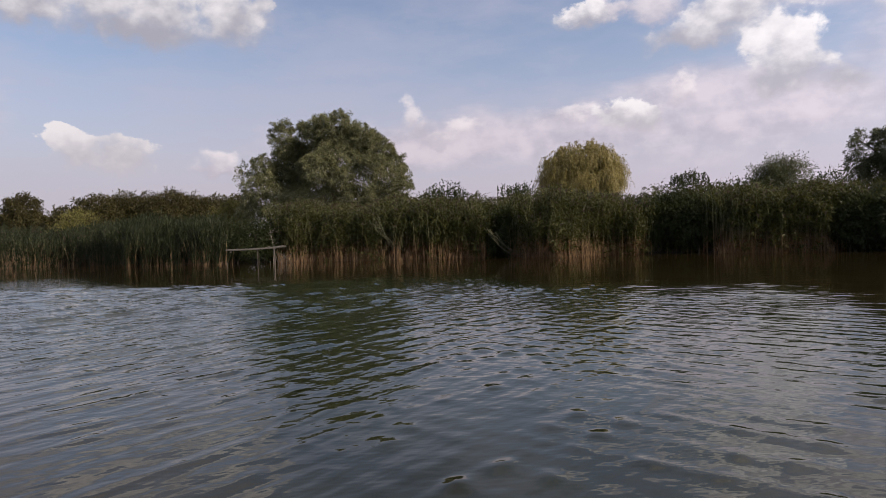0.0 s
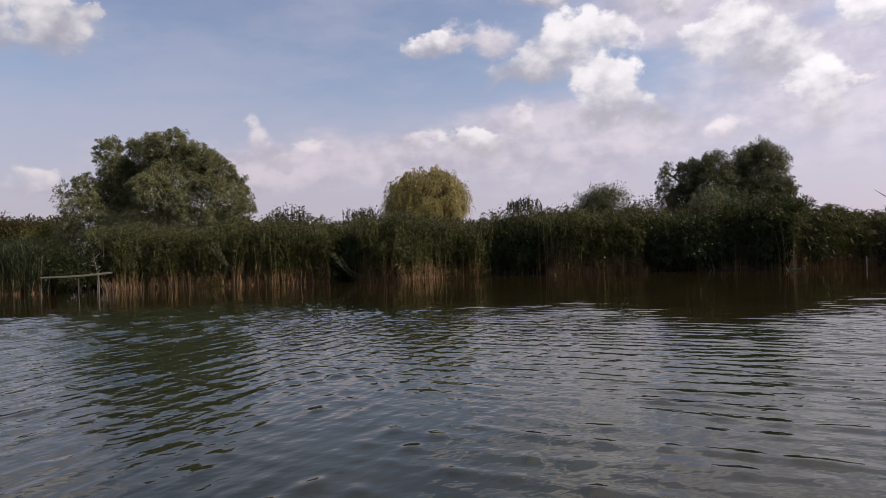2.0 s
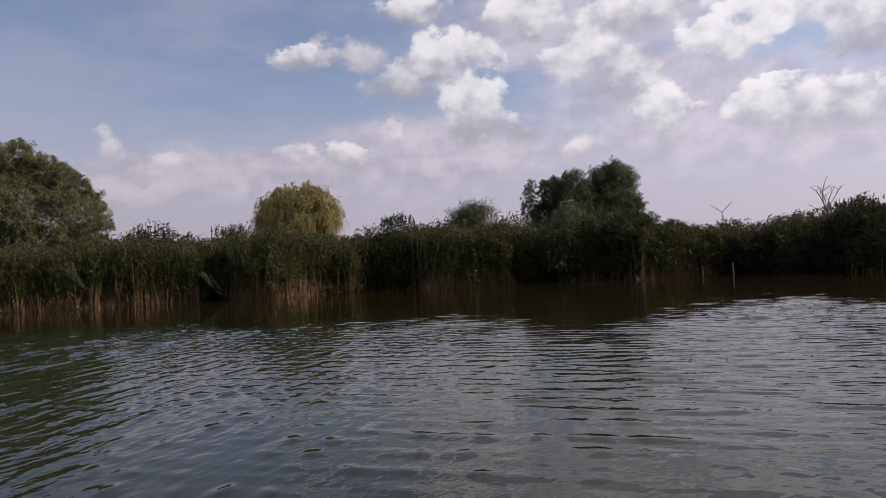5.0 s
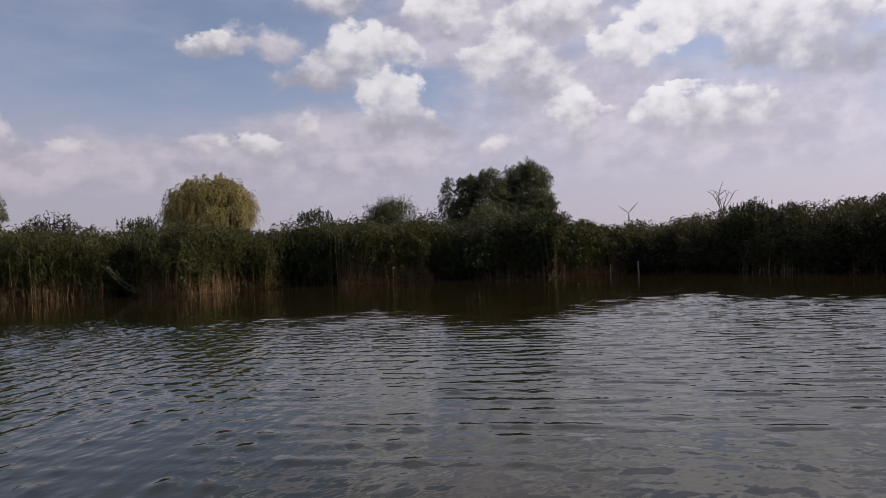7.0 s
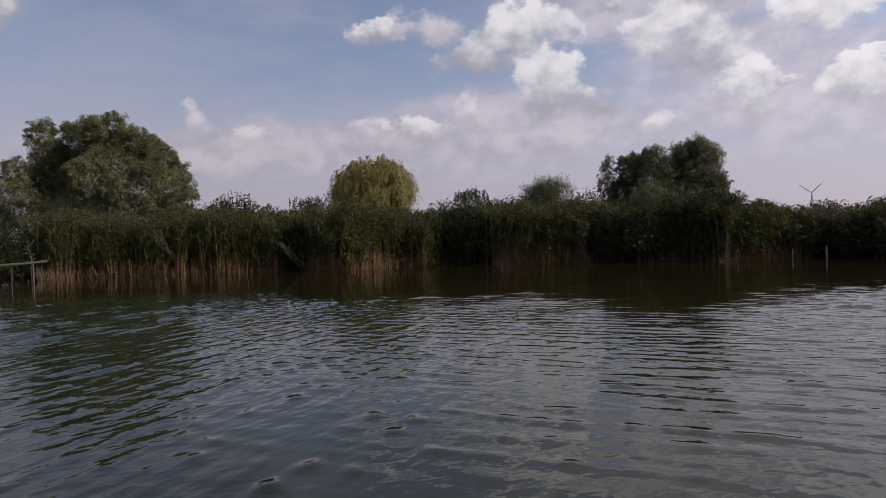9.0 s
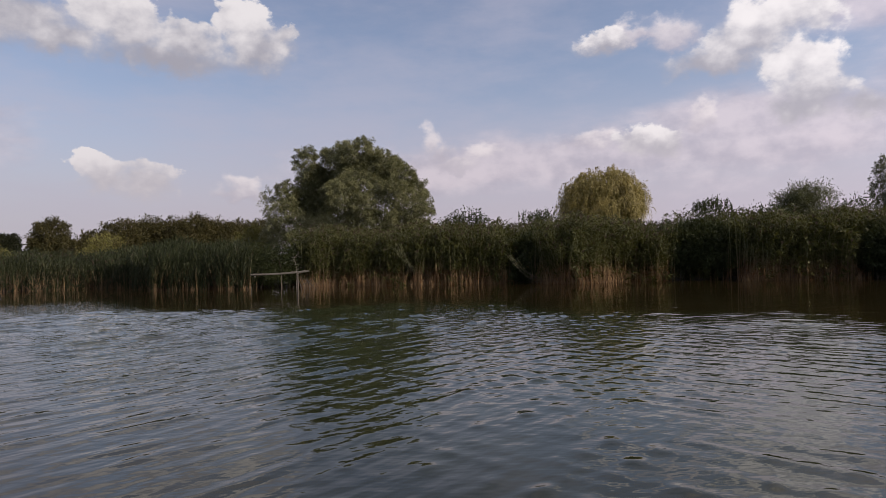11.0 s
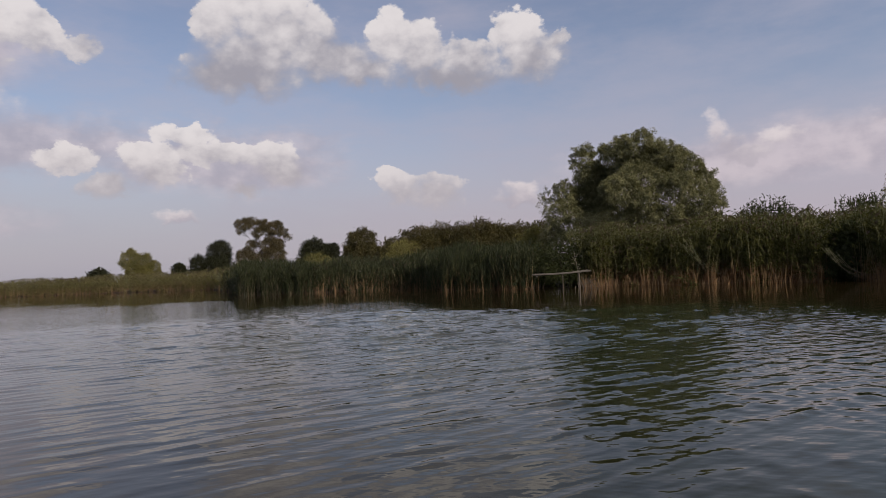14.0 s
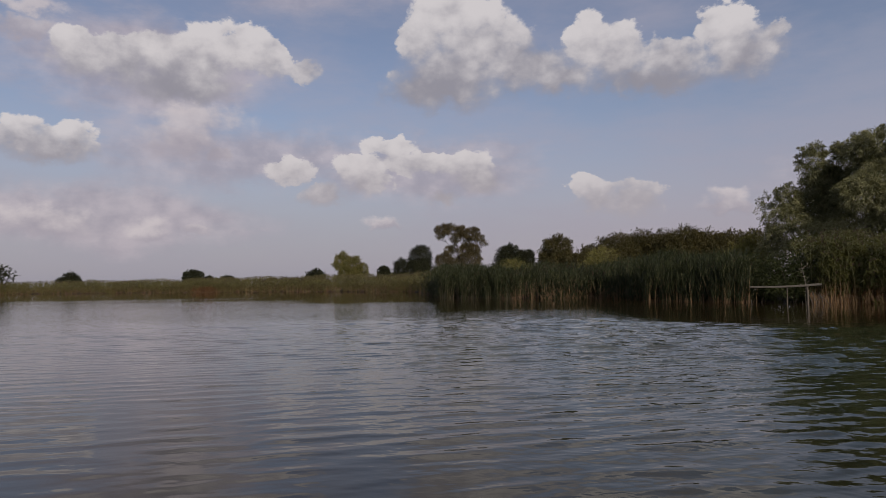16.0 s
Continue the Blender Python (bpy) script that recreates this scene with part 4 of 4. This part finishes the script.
# trees beyond the bay
tree("round_tree", "small round green tree beyond the bay", 32.3, 85, [((0, 0, 4.0), (2.1, 2.0, 2.3), 1.0), ((-0.9, 0, 2.6), (1.7, 1.6, 1.6), 1.0), ((1.2, 0, 2.4), (1.5, 1.5, 1.6), 1.0)], 18000, HEDGE_LEAF, (0.30, 0.105), 0.2, 16.0, 5, tight=0.30, fill=0.4, group="far trees")
tree("small_tree", "dark bushy tree beyond the bay", 36.4, 92, [((0, 0, 3.6), (1.7, 1.7, 2.0), 1.0), ((1.6, 0.3, 3.0), (1.4, 1.4, 1.7), 1.0), ((2.7, 0, 3.3), (0.9, 1.0, 1.6), 1.0), ((-0.6, 0, 2.0), (1.9, 1.5, 1.4), 1.0)], 18000, DARK_OR_SHADED_LEAF, (0.30, 0.105), 0.2, 16.0, 6, tight=0.30, fill=0.4, group="far trees")
tree("tall_tree", "tall open tree with bare trunks and a flat leafy crown", 40.4, 110,
     [((-2.9, 0, 8.9), (1.4, 1.2, 1.0), 0.9), ((-1.6, 0.2, 9.3), (1.0, 1.0, 0.9), 0.6), ((0.2, 0, 8.4), (1.1, 1.1, 1.3), 0.9), ((1.9, 0, 8.2), (1.3, 1.2, 1.2), 0.8), ((3.0, 0, 7.5), (0.9, 0.9, 1.0), 0.5), ((3.9, 0, 6.7), (0.8, 0.7, 0.6), 0.35),
      ((1.2, 0.3, 6.6), (0.9, 0.9, 1.1), 0.6), ((2.2, 0, 5.5), (1.1, 1.0, 1.1), 0.9), ((1.6, 0, 3.6), (1.8, 1.5, 1.9), 1.0), ((-2.7, 0, 3.4), (1.6, 1.3, 1.8), 1.0), ((-2.0, 0, 5.6), (0.9, 0.8, 0.8), 0.6), ((-3.4, 0, 7.9), (0.8, 0.7, 0.6), 0.4), ((-0.7, 0.1, 7.6), (0.9, 0.8, 1.0), 0.6), ((0.5, 0.1, 5.3), (1.0, 0.9, 1.3), 0.7), ((-0.6, 0.4, 3.2), (1.6, 1.0, 1.4), 0.8), ((-1.1, 0.2, 5.9), (0.6, 0.6, 0.8), 0.4)],
     34000, OPEN_LEAF, (0.26, 0.088), 0.17, 13.0, 7, tight=0.42, fill=0.2, group="far trees", fork=0.36, bark=DARK_BARK)
tree("dark_tree", "dark dense tree on the far bank", 43.9, 106, [((0, 0, 3.9), (1.9, 1.8, 2.6), 1.0), ((-0.4, 0, 2.2), (2.3, 2.0, 1.8), 1.0), ((-3.0, 0, 2.3), (1.3, 1.3, 2.0), 1.0)], 18000, DARK_OR_SHADED_LEAF, (0.30, 0.105), 0.2, 16.0, 8, tight=0.30, fill=0.4, group="far trees")
tree("pale_tree", "pale olive bushy tree on the far bank", 50.0, 118, [((-1.0, 0, 3.9), (1.5, 1.5, 2.1), 1.0), ((1.0, 0, 3.5), (1.5, 1.4, 1.8), 1.0), ((2.4, 0, 2.5), (1.3, 1.2, 1.5), 1.0), ((0.2, 0, 1.6), (2.6, 1.6, 1.4), 1.0)], 20000, YELLOW_LEAF, (0.26, 0.09), 0.2, 12.0, 9, tight=0.30, fill=0.3, group="far trees")
for k, (az, dist, h, w) in enumerate([(47.0, 125, 3.6, 3.0), (52.7, 140, 3.6, 4.5), (61.2, 175, 2.8, 3.0), (62.5, 175, 4.2, 6.0), (71.1, 180, 4.0, 5.0), (76.3, 160, 5.9, 9.5), (59.8, 180, 2.8, 5.0)]):
    shrub("distant dark bush on the far bank", az, dist, h, w, 2500, DARK_OR_SHADED_LEAF, 90 + k, (0.5, 0.28), group="far bushes", name="distant_bush")


# tall trees added out of view beside the boat, to shade the dark shore
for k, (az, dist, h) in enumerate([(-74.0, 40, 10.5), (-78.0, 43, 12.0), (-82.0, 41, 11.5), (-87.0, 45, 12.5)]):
    tree("shade_tree", "added tall tree out of view that shades the right bank", az, dist, [((0.2 * (k % 2), 0, h * 0.52), (2.6, 2.6, h * 0.36), 1.0), ((0.3, 0.2, h * 0.78), (1.7, 1.7, h * 0.22), 1.0), ((-0.4, 0, h * 0.3), (3.0, 2.8, h * 0.2), 1.0)],
         9000, DARK_OR_SHADED_LEAF, (0.5, 0.30), 0.35, 6.0, 200 + k, tight=0.3, fill=0.5, group="poplars", fork=0.2)


# the bare dead tree on the shaded bank
def dead_tree():
    rng = np.random.default_rng(44)
    ob = place_tree("dead_tree", "small bare dead tree with pale forked branches", "dead tree", -54.9, 38.5)
    limb("trunk", [(0, 0, -0.2), (0.02, 0, 1.2), (0.0, 0, 2.7)], [0.085, 0.065, 0.045], DEAD_BARK, ob)
    for dx, dz, r in ((-0.70, 1.15, 0.030), (-0.28, 1.0, 0.024), (0.12, 1.65, 0.032), (0.40, 1.05, 0.028), (0.70, 1.1, 0.025)):
        main = curve_between((0, 0, 2.5), (dx, rng.normal(0, 0.3), 2.6 + dz), rng, 0.2)
        bough = limb("branch", main, np.linspace(r, 0.012, 6), DEAD_BARK, ob, 5)
        for _ in range(3):
            a = main[rng.integers(2, 5)]
            limb("twig", curve_between(a, a + np.array([rng.normal(0, 0.22), rng.normal(0, 0.15), rng.uniform(0.15, 0.4)]), rng, n=4), [0.016, 0.013, 0.01, 0.006], DEAD_BARK, bough, 4)


dead_tree()


# ---------------------------------------------------------------- jetty, posts, driftwood, turbine
def board(lx, ly, lz, sag=0.0, bevel=0.008, cuts=6):
    """A sawn board along x with rounded edges, bowed down by sag at its middle."""
    bm = bmesh.new()
    bmesh.ops.create_cube(bm, size=1.0, matrix=Matrix.Diagonal((lx, ly, lz, 1)))
    bmesh.ops.bevel(bm, geom=bm.edges[:], offset=bevel, segments=1, affect="EDGES")
    for k in range(1, cuts):
        bmesh.ops.bisect_plane(bm, geom=bm.verts[:] + bm.edges[:] + bm.faces[:], plane_co=(lx * (k / cuts - 0.5), 0, 0), plane_no=(1, 0, 0))
    for v in bm.verts:
        v.co.z -= sag * (1 - (2 * v.co.x / lx) ** 2)
    return bm


def jetty():
    rng = random.Random(5)
    az, r = 15.75, 31.3
    x, y = spot(az, r)
    ob = new("jetty")
    ob.matrix_basis = pose(float(x), float(y), 0.0, 0, 0, az)
    tagged(ob, "small weathered grey wooden fishing jetty on thin legs among reeds", "jetty")
    tilt = 2.3
    for k in range(5):
        p = part("plank", board(2.60 - rng.uniform(0, 0.30) * (k > 0), 0.155, 0.06, 0.025 + rng.uniform(0, 0.02)), OLD_WOOD, ob)
        p.matrix_basis = pose(rng.uniform(-0.08, 0.08) * (k > 0), -0.34 + 0.165 * k, 0.765 + rng.uniform(0, 0.012), rng.uniform(-3, 3), -tilt + rng.uniform(-0.5, 0.5), rng.uniform(-0.8, 0.8))
    for xx, turn in ((0.55, 84), (-0.80, 97)):
        p = part("slat", board(0.62, 0.06, 0.022), LEG_WOOD, ob)
        p.matrix_basis = pose(xx, -0.05, 0.80 + 0.04 * xx, 0, 0, turn)
    for xx, zz in ((0.78, 0.755), (-1.10, 0.68)):
        p = part("cross_beam", board(0.78, 0.07, 0.06), LEG_WOOD, ob)
        p.matrix_basis = pose(xx, -0.02, zz - 0.05, 0, 0, 90)
    for lx, ly, top, rad, lean in ((0.78, -0.36, 0.76, 0.040, 0), (0.04, -0.36, 0.70, 0.018, 2), (0.80, 0.33, 0.76, 0.028, 1)):
        leg = limb("leg", [(0, 0, -1.0), (0.01, 0, 0.1), (0.012, 0, top * 0.5), (0, 0, top)], [rad, rad * 1.08, rad, rad * 0.9], LEG_WOOD, ob, 8)
        leg.matrix_basis = pose(lx, ly, 0, 0, lean, 0)
    for a, b in (((0.95, -0.35, 0.55), (1.15, -0.45, -0.3)), ((1.05, -0.3, 0.50), (1.62, -0.4, -0.05)), ((0.84, -0.3, 0.40), (1.02, -0.4, -0.3)), ((1.0, -0.3, 0.2), (1.55, -0.35, 0.45)), ((1.2, -0.3, 0.5), (1.35, -0.3, -0.2)), ((0.60, -0.3, 0.16), (0.58, -0.32, -0.3)), ((-1.28, -0.3, 0.25), (-1.24, -0.32, -0.3))):
        limb("stick", [a, [(p + q) / 2 + 0.02 for p, q in zip(a, b)], b], [0.012, 0.013, 0.009], LEG_WOOD, ob, 6)


def post(az, r, top, rad, lean, label):
    x, y = spot(az, r)
    v, f = tube([(0, 0, -0.9), (0.01, 0, 0.0), (0, 0.01, top * 0.6), (0, 0, top), (0, 0, top + 0.012)], [rad, rad, rad * 0.97, rad * 0.92, rad * 0.25], 10)
    ob = new("mooring_post", mesh_from("mooring_post", v, f, POST_WOOD, False))
    ob.matrix_basis = pose(float(x), float(y), 0, 0, lean, 0)
    tagged(ob, label, "post", "posts in the water")


def driftwood(az, r):
    x, y = spot(az, r)
    ob = new("driftwood")
    ob.matrix_basis = pose(float(x), float(y), 0.0, 0, 0, az)
    tagged(ob, "pale forked branch lying half in the water", "driftwood")
    limb("trunk", [(-0.35, 0, 0.01), (-0.05, 0.05, 0.03), (0.20, 0, 0.10), (0.38, 0.1, 0.26)], [0.018, 0.02, 0.016, 0.008], OLD_WOOD, ob)
    limb("branch", [(-0.32, 0, 0.0), (-0.40, 0.0, 0.10), (-0.38, 0.0, 0.17)], [0.014, 0.012, 0.008], DEAD_BARK, ob, 5)


def wind_turbine(az, dist, hub):
    x, y = spot(az, dist)
    ob = new("wind_turbine")
    ob.matrix_basis = pose(float(x), float(y), 0.0, 0, 0, az)
    tagged(ob, "distant white wind turbine with three blades at rest", "wind turbine")
    limb("tower", [(0, 0, -1), (0, 0, hub * 0.5), (0, 0, hub)], [2.6, 2.1, 1.5], TURBINE_PAINT, ob, 16)
    limb("nacelle", [(0, -4.5, hub + 1), (0, -3, hub + 1), (0, 3, hub + 1), (0, 5, hub + 1)], [0.8, 2.0, 2.0, 1.2], TURBINE_PAINT, ob, 12)
    for turn in (-52, 44, 172):
        v, f = tube([(0, -4.2, 0), (0, -4.2, 4), (0, -4.2, 12), (0, -4.2, 28), (0, -4.2, 38)], [1.0, 1.1, 1.7, 1.0, 0.25], 8)
        blade = piece("blade", mesh_from("blade", v * np.array([1, 1, 1]), f, TURBINE_PAINT, True), ob)
        blade.matrix_basis = pose(0, 0, hub + 1, 0, turn, 0)


def bent_reeds(az, count, seed, lift=0.0):
    """Broken pale stalks that hang from the stand into the dark hollow."""
    rng = np.random.default_rng(seed)
    r = float(shore_r(az)) - 0.1
    x, y = spot(az, r)
    ob = new("bent_reeds")
    ob.matrix_basis = pose(float(x), float(y), 0, 0, 0, az)
    tagged(ob, "broken pale reed stalks drooping towards the water", "reeds")
    for _ in range(count):
        a = np.array([rng.uniform(-1.0, -0.4), rng.uniform(-0.1, 0.4), rng.uniform(0.9, 1.5) + lift])
        b = np.array([rng.uniform(0.3, 1.0), rng.uniform(-0.4, 0.1), rng.uniform(0.05, 0.35) + lift * 0.5])
        t = np.linspace(0, 1, 6)[:, None]
        line = a + (b - a) * t - np.array([0, 0, 0.35]) * np.sin(t * math.pi)
        limb("stalk", line, np.linspace(0.008, 0.005, 6), RUSH_STEM, ob, 5)


def dry_weed(az, r, tall):
    rng = np.random.default_rng(9)
    x, y = spot(az, r)
    ob = new("dry_weed")
    ob.matrix_basis = pose(float(x), float(y), 0, 0, 0, az)
    tagged(ob, "thin pale dry weed rising beside the jetty", "weed")
    limb("stalk", [(0, 0, -0.15), (0.02, 0, tall * 0.5), (-0.12, 0, tall)], [0.008, 0.007, 0.004], POST_WOOD, ob, 5)
    for k in range(6):
        z = tall * (0.35 + 0.1 * k)
        limb("twig", [(-0.01 * k, 0, z), (rng.uniform(-0.2, 0.2), rng.uniform(-0.1, 0.1), z + 0.14), (rng.uniform(-0.3, 0.3), 0, z + 0.22)], [0.007, 0.006, 0.003], POST_WOOD, ob, 4)


jetty()
bent_reeds(-5.4, 7, 3)
bent_reeds(4.7, 7, 4, 0.6)
dry_weed(14.4, 31.9, 1.75)
post(-46.0, 32.5, 0.42, 0.030, 3, "thin leaning wooden post standing in the water")
post(-48.3, 32.8, 0.52, 0.040, 0, "pale upright wooden post standing in the water")
driftwood(-41.6, 29.6)
wind_turbine(-47.0, 1900, 92)
